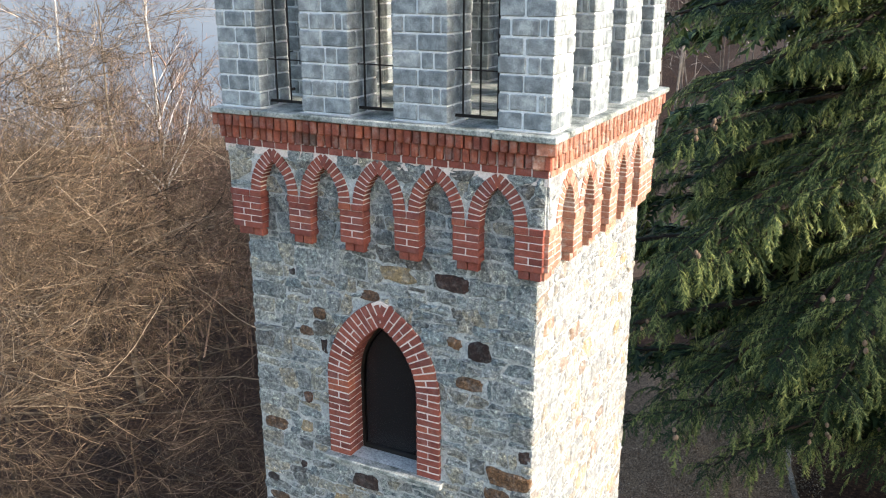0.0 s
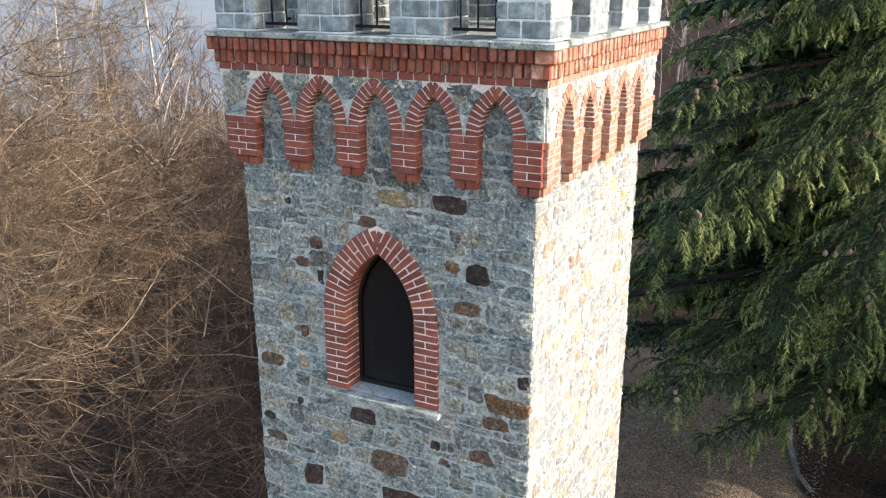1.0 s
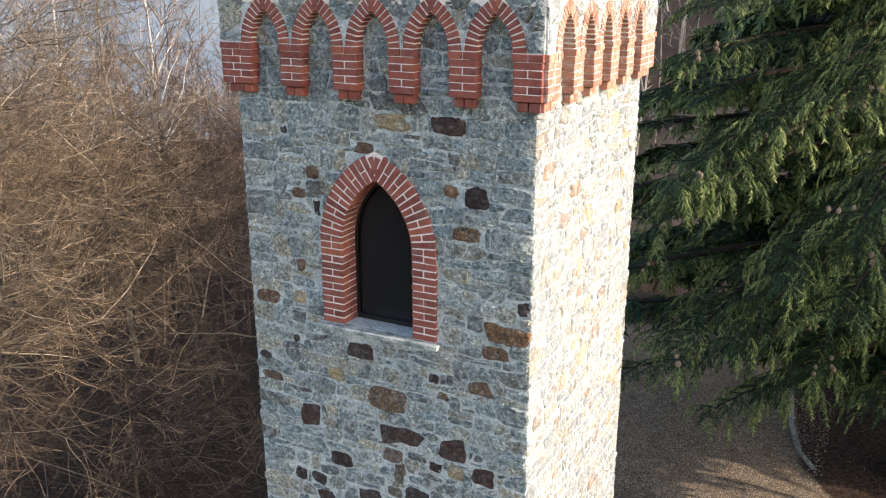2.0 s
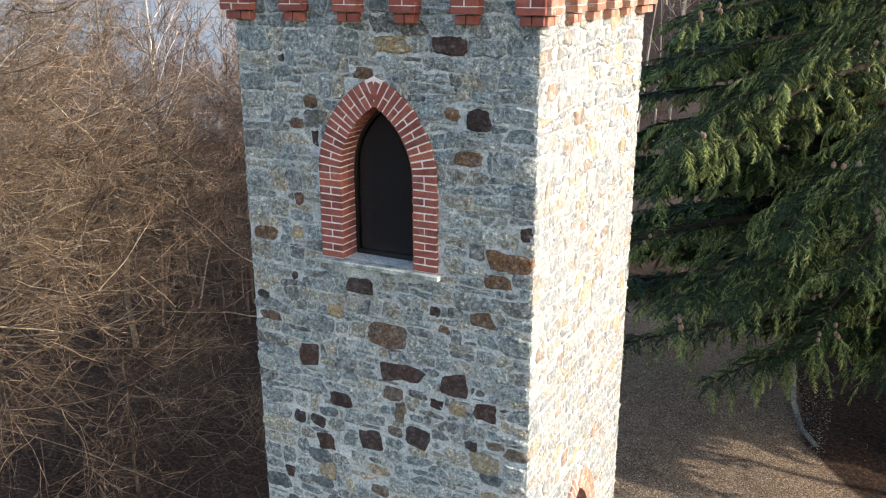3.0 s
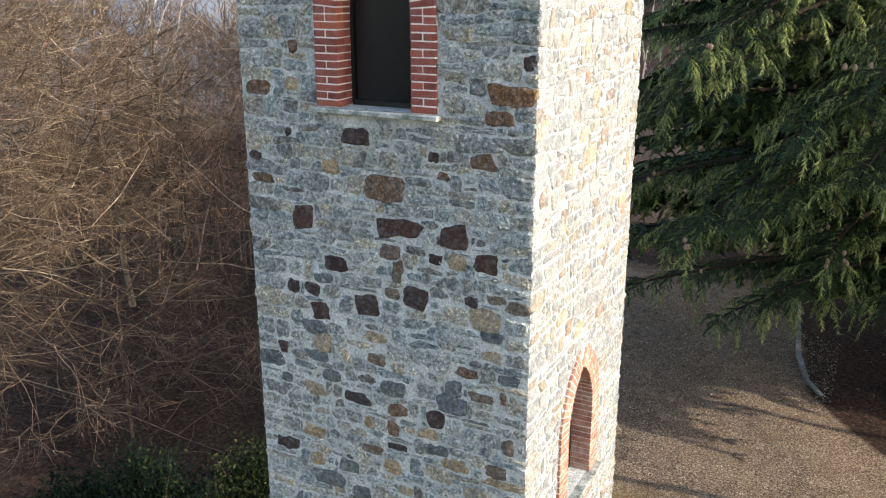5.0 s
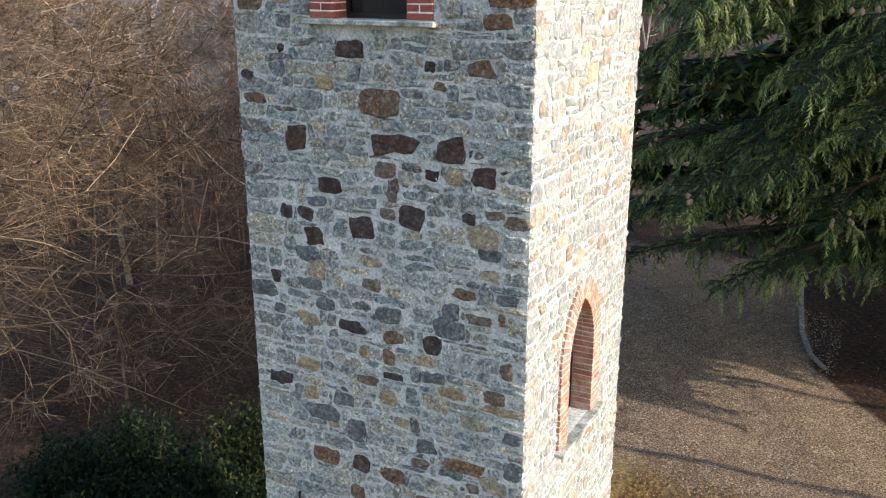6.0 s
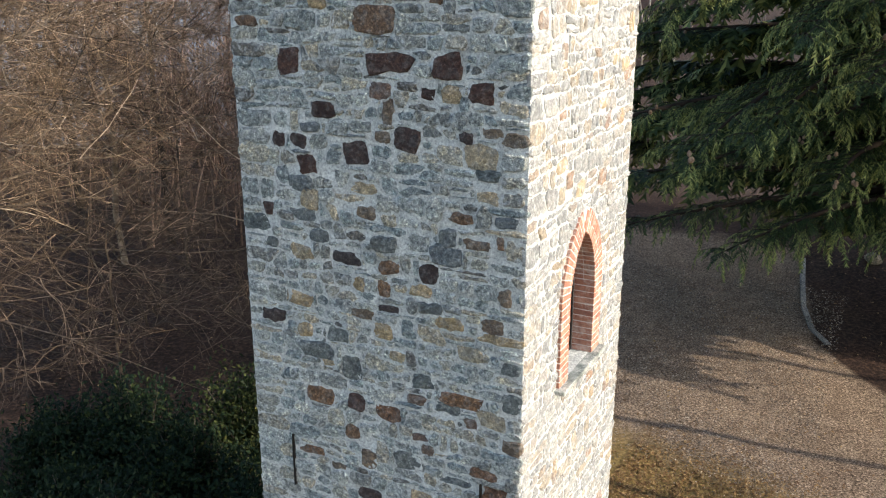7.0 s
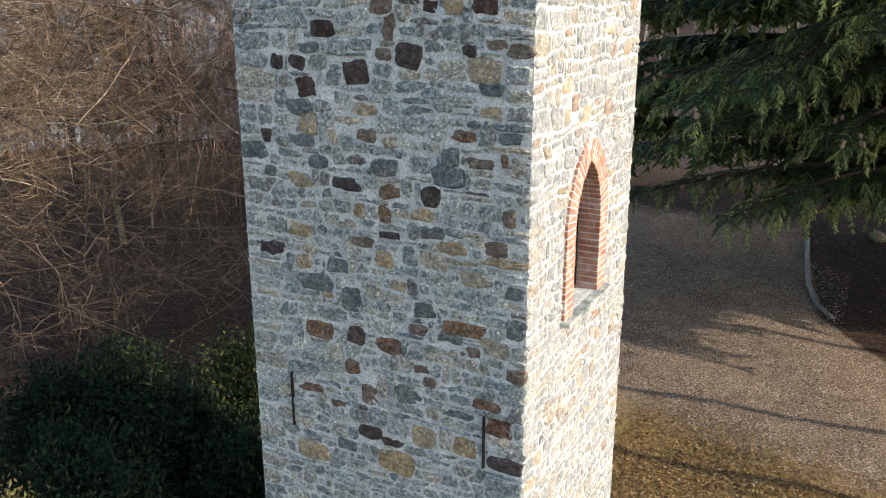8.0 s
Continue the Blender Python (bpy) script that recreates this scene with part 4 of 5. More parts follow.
def belfry_pier(x0, x1, y0, y1, shift):
    """A pier of square grey blocks: in every other course one long and two short pieces change places."""
    g = 0.017
    core = part("belfry_pier", mesh_bm("belfry_pier", box_bm(x0 + g, x1 - g, y0 + g, y1 - g, FLOOR_Z - 0.01, BEL_TOP), BLOCK_JOINT), tower, None, "pier of grey square-cut blocks with pale joints")
    high = 0.136
    for k in range(int((BEL_TOP - FLOOR_Z) / high)):
        z = FLOOR_Z + 0.012 + (k + 0.5) * high
        w, d = x1 - x0, y1 - y0
        if (k + shift) % 2:
            xs = (0, 0.52, 0.74, 1) if (k // 2 + shift) % 2 else (0, 0.22, 0.72, 0.86, 1)
            ys = (0, 0.5, 1)
        else:
            xs = (0, 0.46, 1)
            ys = (0, 0.3, 0.62, 1)
        for i in range(len(xs) - 1):
            for j in (0, len(ys) - 2):
                a, b = x0 + w * xs[i], x0 + w * xs[i + 1]
                c, e = y0 + d * ys[j], y0 + d * ys[j + 1]
                part("block", block_mesh(b - a - 0.013, high - 0.014, e - c - 0.013), core,
                     pose((a + b) / 2 + rng.normal(0, 0.002), (c + e) / 2 + rng.normal(0, 0.002), z, rng.normal(0, 0.3), rng.normal(0, 0.3), rng.normal(0, 0.3)))
        for j in range(1, len(ys) - 2):
            for i in (0, len(xs) - 2):
                a, b = x0 + w * xs[i], x0 + w * xs[i + 1]
                c, e = y0 + d * ys[j], y0 + d * ys[j + 1]
                part("block", block_mesh(b - a - 0.013, high - 0.014, e - c - 0.013), core, pose((a + b) / 2, (c + e) / 2, z, 0, 0, rng.normal(0, 0.5)))


DEPTH = 0.45
k = 0
for x0, x1 in PIER_SPANS:
    for row in ((-BEL, -BEL + DEPTH), (BEL - DEPTH, BEL)):
        belfry_pier(x0, x1, *row, k)
        k += 1
for y0, y1 in PIER_SPANS[1:3]:
    for col in ((-BEL, -BEL + DEPTH), (BEL - DEPTH, BEL)):
        belfry_pier(*col, y0, y1, k)
        k += 1
part("belfry_ceiling", mesh_bm("belfry_ceiling", box_bm(-1.6, 1.6, -1.6, 1.6, BEL_TOP, BEL_TOP + 0.2, 0.01), SLAB), tower, None, "plain stone slab over the belfry")


def grille(m):
    """An iron guard in one opening: upright bars on two rails."""
    g = part("iron_grille", mesh_bm("iron_grille", box_bm(-0.225, 0.225, -0.008, 0.008, 0.05, 0.075, 0.002), IRON), tower, m, "dark wrought-iron guard bars")
    for x in (-0.15, 0.0, 0.15):
        v, f = tube([(x, 0, 0.05), (x, 0, 1.0), (x, 0, 2.13)], [0.008] * 3, 6)
        part("bar", mesh_of("bar", v, f, IRON, True), g)
    for z in (0.42, 1.3):
        v, f = tube([(-0.225, 0, z), (0, 0, z), (0.225, 0, z)], [0.006] * 3, 6)
        part("rail", mesh_of("rail", v, f, IRON, True), g)


for (a, b), (c, d) in zip(PIER_SPANS, PIER_SPANS[1:]):
    grille(pose((b + c) / 2, -1.42, FLOOR_Z, 0, 0, 0))
    grille(pose(-1.42, (b + c) / 2, FLOOR_Z, 0, 0, 90))
    grille(pose((b + c) / 2, 1.42, FLOOR_Z, 0, 0, 0))

# a thin pale cable along the feet of the front piers
CABLE, nt, b = mat("pale_cable_sheath", 0.6)
nt.links.new(ramp(nt, noise_of(nt, 30, 3, 0.6, "Position"), [(0.3, (0.34, 0.35, 0.35)), (0.7, (0.5, 0.5, 0.49))]), b.inputs["Base Color"])
for x0, x1 in PIER_SPANS:
    line = [(x0 - 0.02, -1.33, FLOOR_Z + 0.006), (x0 - 0.018, -1.5, FLOOR_Z + 0.006), (x0 - 0.005, -1.575, FLOOR_Z + 0.006), (x0 + 0.02, -1.588, FLOOR_Z + 0.006), ((x0 + x1) / 2, -1.593, FLOOR_Z + 0.006),
            (x1 - 0.02, -1.588, FLOOR_Z + 0.006), (x1 + 0.005, -1.575, FLOOR_Z + 0.006), (x1 + 0.018, -1.5, FLOOR_Z + 0.006), (x1 + 0.02, -1.33, FLOOR_Z + 0.006)]
    v, f = tube(line, [0.006] * len(line), 6)
    part("cable", mesh_of("cable", v, f, CABLE, True), tower, None, "thin pale cable laid round a pier's foot")

# iron ties on the front wall
for x, z0, z1 in ((-1.0, 3.37, 3.95), (1.08, 3.45, 3.97)):
    bm = box_bm(x - 0.009, x + 0.009, z0, z1, 0.0, 0.035, 0.003)
    part("iron_tie", mesh_bm("iron_tie", bm, IRON), tower, FRONT, "dark iron tie bar on the wall")


# ---- trees ----
def limbs_of(lines, kids, length, angle, wander, droop, steps, rng, start=0.15, fade=0.5):
    """Side shoots of many limbs at once: lines (n, k, 3) gives (n * kids, steps + 1, 3)."""
    n, k, _ = lines.shape
    m = n * kids
    src = np.repeat(np.arange(n), kids)
    t = rng.uniform(start, 1.0, m) * (k - 1)
    i = np.minimum(t.astype(int), k - 2)
    a, b = lines[src, i], lines[src, i + 1]
    p = a + (b - a) * (t - i)[:, None]
    d = b - a
    d /= np.linalg.norm(d, axis=1, keepdims=True) + 1e-9
    s = rng.normal(0, 1, (m, 3))
    s -= (s * d).sum(1, keepdims=True) * d
    s /= np.linalg.norm(s, axis=1, keepdims=True) + 1e-9
    ang = rng.uniform(*angle, m)[:, None]
    d = d * np.cos(ang) + s * np.sin(ang)
    l = rng.uniform(*length, m) * (1 - fade * t / (k - 1))
    out = [p]
    for j in range(steps):
        d = d + rng.normal(0, wander, (m, 3)) - np.array([0, 0, droop])
        d /= np.linalg.norm(d, axis=1, keepdims=True)
        out.append(out[-1] + d * (l / steps)[:, None])
    return np.stack(out, 1)


def bare_tree(place, high, seed, bark, twig_bark, label, limbs=26, reach=5.0, kids=(9, 8, 5), slope=(0.0, 0.5), trunk=0.14, droop=0.05, name="bare_tree", low=0.12, lean=(0, 0), facing=None, fine=0.0035, group="", rise=-0.035):
    rng = np.random.default_rng(seed)
    x, y = place
    base = np.array([x, y, float(ground_z(x, y)) - 0.05])
    top = base + np.array([lean[0], lean[1], high])
    line = np.array([base + (top - base) * t + rng.normal(0, 0.05, 3) * (t > 0) * high / 8 for t in np.linspace(0, 1, 9)])
    stem, wood, twigs = Heap(), Heap(), Heap()
    radii = np.linspace(trunk, 0.015, 9)
    foot = Heap()
    if bark is BIRCH:                       # dark below so that the trunk is lost in the brush, white above
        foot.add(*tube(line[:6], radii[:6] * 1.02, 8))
        stem.add(*tube(line[5:], radii[5:], 8))
    else:
        stem.add(*tube(line, radii, 8))
    t = rng.uniform(low, 0.98, limbs)
    i = np.minimum((t * 8).astype(int), 7)
    p = line[i] + (line[i + 1] - line[i]) * (t * 8 - i)[:, None]
    a = rng.uniform(0, 2 * math.pi, limbs) if facing is None else radians(facing[0]) + rng.normal(0, radians(facing[1]), limbs)
    d = np.stack([np.cos(a), np.sin(a), rng.uniform(*slope, limbs)], -1)
    l = reach * (1.15 - 0.7 * t) * rng.uniform(0.75, 1.2, limbs)
    out = [p]
    for j in range(8):
        d = d + rng.normal(0, 0.10, (limbs, 3)) - np.array([0, 0, droop * (1.6 - 0.3 * j)])
        d /= np.linalg.norm(d, axis=1, keepdims=True)
        out.append(out[-1] + d * (l / 8)[:, None])
    main = np.stack(out, 1)
    r = trunk * 0.4 * (1.15 - t)
    (stem if bark is BIRCH else wood).add(*tubes(main, r, r * 0.2, 6))
    b1 = limbs_of(main, kids[0], (reach * 0.26, reach * 0.58), (0.3, 0.9), 0.14, rise, 7, rng)
    (twigs if bark is BIRCH else wood).add(*tubes(b1, rng.uniform(0.006, 0.015, len(b1)), np.full(len(b1), 0.0035), 4))
    b2 = limbs_of(b1, kids[1], (reach * 0.10, reach * 0.27), (0.3, 0.95), 0.20, rise, 3, rng)
    twigs.add(*tubes(b2, np.full(len(b2), fine * 1.6), np.full(len(b2), fine), 3))
    b3 = limbs_of(b2, kids[2], (reach * 0.05, reach * 0.13), (0.3, 1.0), 0.24, rise, 2, rng)
    twigs.add(*tubes(b3, np.full(len(b3), fine), np.full(len(b3), fine * 0.6), 3))
    root = thing(name, label, "tree", group)
    root.location = base
    off = Matrix.Translation(-Vector(base))
    part("trunk", stem.mesh("trunk", bark, True), root, off)
    if bark is BIRCH:
        part("lower_trunk", foot.mesh("lower_trunk", TRUNK_BARK, True), root, off, "lower trunk in dark bark")
    else:
        part("branching", wood.mesh("branching", bark, True), root, off)
    part("crown", twigs.mesh("crown", twig_bark), root, off)
    return root


def spray_mesh(rng, teeth=7, length=0.30, wide=0.042, rows=3, slim=0.85):
    """One drooping cedar twig: an axis fringed with short swept tufts of needles to both sides and below. Returns arrays."""
    t = np.linspace(0, 1, teeth + 1)
    axis = np.stack([t * length, 0.04 * length * np.sin(3 * t), -0.34 * length * t * t], -1)
    v, f = [], []
    for sy, sz in ((1, -0.15), (-1, -0.15), (0.15, -1))[:rows]:
        for k in range(teeth):
            reach = wide * (0.6 + 0.6 * math.sin(math.pi * min(1, 0.2 + t[k] * 0.75))) * rng.uniform(0.6, 1.35)
            a, b = axis[k], axis[k] + (axis[k + 1] - axis[k]) * slim
            tip = axis[k + 1] + np.array([reach * rng.uniform(0.3, 0.8), sy * reach, sz * reach - 0.012]) + rng.normal(0, 0.006, 3)
            f.append((len(v), len(v) + 1, len(v) + 2))
            v += [a, b, tip]
    return np.array(v), np.array(f)


def cedar(place, high, reach, seed):
    rng = np.random.default_rng(seed)
    x, y = place
    base = np.array([x, y, float(ground_z(x, y)) - 0.1])
    wood, leaves, lit, cones = Heap(), Heap(), Heap(), Heap()
    line = [base + np.array([rng.normal(0, 0.05), rng.normal(0, 0.05), high * t]) for t in np.linspace(0, 1, 12)]
    wood.add(*tube(line, np.linspace(0.42, 0.04, 12), 12))
    fine = [spray_mesh(rng) for _ in range(4)]
    coarse = [spray_mesh(rng, 4, 0.6, 0.16, 2, 1.0) for _ in range(3)]
    spots = {}

    def spray(p, yaw, pitch, size, tip=False):
        near = p[1] < y - 2.5 and p[2] < 13.0 and p[0] < x
        if not near:
            keep = 0.5 if p[0] <= x else 0.5 if p[1] > y - 1.2 else 0.45 if p[2] < 8.6 else 0.05
            if rng.random() > keep:
                return
        spots.setdefault((near, int(rng.integers(4 if near else 3)), tip), []).append((*p, yaw, pitch, rng.normal(0, 0.3), size))

    z = 3.8
    while z < high - 1:
        span = reach * (1 - (max(z - 3.6, 0) / (high - 3.0)) ** 2.2)
        turns = [rng.uniform(0, 360)] + [145 + 85 * (k + rng.uniform(0.1, 0.9)) / 3 for k in range(3)] + [234 + 32 * (k + rng.uniform(0.15, 0.85)) / 3 for k in range(3)] + [-60 + 200 * (k + rng.uniform(0, 1)) / 6 for k in range(6)]
        for a in turns:
            away = math.cos(radians(a - 10))
            thin = z > 8.0 and -80 < a < 15                        # the side towards the sun and the drive is thin
            l = span * rng.uniform(0.68, 1.1) * (0.85 - (0.55 if thin and away > 0 else 0.17) * away)
            if z < 6.2 and 225 < a % 360 < 340:
                l *= 0.55 if a % 360 > 255 else 0.72          # the lowest boughs over the bed beside the drive are short
            elif 232 < a % 360 < 268:
                l = rng.uniform(8.5, 9.7) * min(1.0, 1.3 - 0.03 * z)     # the long ones lean out over the lawn
            a = radians(a)
            if l < 0.8:
                continue
            n = 9
            up0, sag = rng.uniform(0.06, 0.20), rng.uniform(0.12, 0.22) if z < 5.5 else rng.uniform(0.14, 0.28)
            bend = rng.normal(0, 0.12)
            zz = z + rng.normal(0, 0.06)
            pts = np.array([base + np.array([math.cos(a + bend * t) * l * t, math.sin(a + bend * t) * l * t, zz + l * (up0 * t - sag * t ** 2.2)]) for t in np.linspace(0, 1, n)])
            wood.add(*tube(pts, np.linspace(0.05 + 0.011 * l, 0.012, n), 6))
            m = int(l / 0.21)
            for j in range(m):
                t = 0.16 + 0.84 * (j + rng.uniform(0, 1)) / m
                i = min(int(t * (n - 1)), n - 2)
                p = pts[i] + (pts[i + 1] - pts[i]) * (t * (n - 1) - i)
                side = 1 if j % 2 else -1
                l2 = (0.3 + 1.3 * (1 - abs(t - 0.55))) * rng.uniform(0.35, 0.85) * min(1, l / 4)
                b = a + side * rng.uniform(0.5, 1.05)
                fall = rng.uniform(0.10, 0.42)
                way = np.array([math.cos(b), math.sin(b), 0.0])

                def along(u):
                    return p + way * (l2 * u) + np.array([0, 0, l2 * (0.12 * u - (0.12 + fall) * u * u)])

                wood.add(*tubes([[p, along(0.5), along(1.0)]], [0.014], [0.004], 3))
                count = max(2, int(l2 / 0.040))
                for s in range(count):
                    u = (s + rng.uniform(0.2, 1.0)) / count
                    spray(along(u), b + (1 if s % 2 else -1) * rng.uniform(0.45, 0.95), 0.10 + 0.95 * u ** 1.6 * rng.uniform(0.35, 1.2) + rng.normal(0, 0.12), rng.uniform(0.6, 1.1) * (1.1 - 0.3 * u), u > 0.55 and rng.random() < 0.75)
                spray(along(1.0), b, rng.uniform(0.4, 1.1), rng.uniform(0.9, 1.3), True)
                if rng.random() < 0.9:
                    spray(p + np.array([0, 0, 0.03]), a + rng.normal(0, 0.7), rng.uniform(-0.3, 0.2), rng.uniform(0.5, 0.9), True)
                if rng.random() < 0.05:
                    for _ in range(int(rng.integers(1, 4))):
                        c = along(rng.uniform(0.3, 0.9)) + np.array([0, 0, 0.06]) + rng.normal(0, 0.03, 3)
                        ring = np.array([(r * math.cos(s), r * math.sin(s), h) for h, r in ((-0.05, 0.014), (-0.03, 0.032), (0.0, 0.038), (0.03, 0.028), (0.05, 0.008)) for s in np.arange(6) * math.pi / 3])
                        i6 = np.arange(24)
                        j6 = i6 - i6 % 6 + (i6 + 1) % 6
                        cones.add(ring + c, np.concatenate([np.stack([i6, j6, j6 + 6], -1), np.stack([i6, j6 + 6, i6 + 6], -1)]))
            spray(pts[-1], a, 0.3, 1.3)
        z += rng.uniform(1.05, 1.2)
    for (near, kind, tip), rows in spots.items():
        v, f = (fine if near else coarse)[kind]
        r = np.array(rows)
        cy, sy, cp, sp, cr, sr = np.cos(r[:, 3]), np.sin(r[:, 3]), np.cos(r[:, 4]), np.sin(r[:, 4]), np.cos(r[:, 5]), np.sin(r[:, 5])
        w = v[None] * r[:, 6][:, None, None]
        w = np.stack([w[..., 0], w[..., 1] * cr[:, None] - w[..., 2] * sr[:, None], w[..., 1] * sr[:, None] + w[..., 2] * cr[:, None]], -1)
        w = np.stack([w[..., 0] * cp[:, None] + w[..., 2] * sp[:, None], w[..., 1], -w[..., 0] * sp[:, None] + w[..., 2] * cp[:, None]], -1)
        w = np.stack([w[..., 0] * cy[:, None] - w[..., 1] * sy[:, None], w[..., 0] * sy[:, None] + w[..., 1] * cy[:, None], w[..., 2]], -1) + r[:, None, :3]
        (lit if tip else leaves).add(w.reshape(-1, 3), (f[None] + (np.arange(len(r)) * len(v))[:, None, None]).reshape(-1, 3))
    root = thing("cedar_tree", "large dark green cedar with spreading tiers of drooping needles", "tree")
    root.location = base
    off = Matrix.Translation(-Vector(base))
    part("trunk", wood.mesh("trunk", CEDAR_BARK, True), root, off, "dark cedar trunk and boughs")
    part("crown", leaves.mesh("crown", NEEDLE), root, off)
    part("young_growth", lit.mesh("young_growth", NEEDLE_LIT), root, off, "light green tips and crests with sunlight in their colour")
    tagged(part("cone_crop", cones.mesh("cone_crop", CONE, True), root, off, "small pale brown cones"), kind="stuff")


cedar((5.2, 14.6), 16.5, 9.6, 3)

# bare trees beside the tower
PALE = "spreading bare tree with fine pale brown twigs"
bare_tree((-13.2, 2.0), 10.5, 21, LIMB, TWIG, PALE, limbs=46, reach=6.0, kids=(8, 7, 4), fine=0.0028, slope=(0.05, 0.5), droop=0.045, low=0.36, trunk=0.075, facing=(15, 60), group="bare trees")
bare_tree((-15.7, 5.2), 11.0, 22, TWIG_GREY, TWIG, PALE, limbs=48, reach=8.3, kids=(8, 6, 4), fine=0.0028, slope=(0.0, 0.5), droop=0.05, low=0.2, trunk=0.075, facing=(5, 50), group="bare trees")
bare_tree((-16.5, 10.5), 12.5, 25, LIMB, TWIG, PALE, limbs=44, reach=5.6, kids=(8, 7, 4), fine=0.0028, slope=(0.0, 0.7), droop=0.03, low=0.2, trunk=0.10, group="bare trees")
bare_tree((-10.8, 10.8), 8.6, 23, LIMB, TWIG_RED, "bare bushy tree with reddish brown twigs", limbs=30, reach=4.2, kids=(8, 6, 4), fine=0.003, slope=(0.2, 1.1), trunk=0.07, droop=0.02, low=0.08, group="bare trees")
bare_tree((-17.6, 2.6), 6.5, 26, TWIG_SHADED, TWIG_SHADED, "low bare tree with long level boughs and brown twigs", limbs=16, reach=10.5, kids=(8, 5, 4), fine=0.003, slope=(-0.05, 0.22), trunk=0.08, droop=0.03, low=0.25, facing=(8, 22), group="bare trees")
for k, (x, y, h) in enumerate(((-10.4, 4.6, 3.6), (-8.6, 7.0, 3.4))):
    bare_tree((x, y), h, 28 + k, TWIG_SHADED, TWIG_SHADED, "low bare bush of arching grey-brown twigs", limbs=20, reach=4.2, kids=(6, 5, 3), fine=0.003, slope=(0.15, 0.9), trunk=0.04, droop=0.06, name="bare_bush", low=0.04, group="bare bushes")
for k, (x, y, h) in enumerate(((-14.6, 11.2, 5.4), (-19.4, 11.6, 5.6))):
    bare_tree((x, y), h, 33 + k, TWIG_GREY, TWIG_RED, "bushy thicket of upright reddish brown twigs", limbs=22, reach=3.4, kids=(6, 5, 3), fine=0.004, slope=(0.3, 1.3), trunk=0.05, droop=0.02, name="bare_bush", low=0.04, group="bare bushes")
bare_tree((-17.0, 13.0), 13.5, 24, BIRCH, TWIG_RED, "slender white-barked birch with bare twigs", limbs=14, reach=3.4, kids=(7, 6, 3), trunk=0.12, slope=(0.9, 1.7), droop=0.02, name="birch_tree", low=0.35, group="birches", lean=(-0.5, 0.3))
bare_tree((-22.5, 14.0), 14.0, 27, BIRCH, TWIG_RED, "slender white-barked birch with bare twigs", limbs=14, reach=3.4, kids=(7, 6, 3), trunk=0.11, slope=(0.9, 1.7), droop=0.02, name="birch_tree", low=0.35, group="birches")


# evergreen shrubs against the tower
def shrub(place, wide, high, seed, leaves_n, label, leaf=LAUREL):
    rng = np.random.default_rng(seed)
    x, y = place
    base = np.array([x, y, float(ground_z(x, y)) - 0.05])
    wood, lv = Heap(), Heap()
    tips = []
    for k in range(26):
        a, s = rng.uniform(0, 6.283), rng.uniform(0, 1) ** 0.6
        tip = base + np.array([math.cos(a) * wide * s, math.sin(a) * wide * s, high * (1 - 0.35 * s * s) * rng.uniform(0.75, 1.05)])
        mid = base + (tip - base) * 0.5 + np.array([0, 0, 0.12 * high])
        wood.add(*tube([base, mid, tip], [0.02, 0.013, 0.005], 4))
        tips.append((base, mid, tip))
    tp = np.array(tips)[rng.integers(len(tips), size=leaves_n)]
    u = rng.uniform(0.3, 1.0, leaves_n)[:, None]
    c = (1 - u) ** 2 * tp[:, 0] + 2 * u * (1 - u) * tp[:, 1] + u * u * tp[:, 2] + rng.normal(0, 0.14, (leaves_n, 3))
    d = rng.normal(0, 1, (leaves_n, 3)) + (0, 0, 0.7)
    d /= np.linalg.norm(d, axis=1, keepdims=True)
    w = np.cross(d, rng.normal(0, 1, (leaves_n, 3)))
    w /= np.linalg.norm(w, axis=1, keepdims=True)
    l, k = rng.uniform(0.06, 0.13, (leaves_n, 1)), rng.uniform(0.018, 0.03, (leaves_n, 1))
    fold = np.cross(d, w) * k * 0.5
    v = np.stack([c, c + d * l * 0.5 + w * k + fold, c + d * l, c + d * l * 0.5 - w * k + fold], 1).reshape(-1, 3)
    q = np.arange(leaves_n)[:, None] * 4
    lv.add(v, np.concatenate([q + (0, 1, 2), q + (0, 2, 3)]))
    root = thing("evergreen_shrub", label, "shrub")
    root.location = base
    off = Matrix.Translation(-Vector(base))
    part("stem", wood.mesh("stem", TWIG_GREY, True), root, off)
    part("foliage", lv.mesh("foliage", leaf), root, off)


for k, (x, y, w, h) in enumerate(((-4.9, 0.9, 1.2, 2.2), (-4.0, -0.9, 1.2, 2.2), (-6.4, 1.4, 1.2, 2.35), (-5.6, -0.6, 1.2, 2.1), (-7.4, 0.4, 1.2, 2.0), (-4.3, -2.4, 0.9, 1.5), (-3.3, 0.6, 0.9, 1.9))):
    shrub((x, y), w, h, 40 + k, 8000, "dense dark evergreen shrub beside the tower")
shrub((-5.0, 2.5), 1.0, 2.5, 48, 6500, "olive green leafy shrub standing in the sun", OLIVE)
shrub((-5.0, -2.0), 0.45, 1.95, 49, 1600, "small pale yellowish shrub among the dark ones", GRASS)

# kerb and stone beside the drive
kerb = thing("kerb", "low grey stone kerb along the gravel drive", "kerb", kind="structure")
KERB_STONE = stone_mat("kerb_granite", [(0, (0.14, 0.136, 0.128)), (1, (0.22, 0.212, 0.20))], dirt=0)
KERB_LINE = [(2.0, 19.2), (2.2, 17.3), (2.42, 15.6), (2.75, 14.4), (3.2, 13.72)]
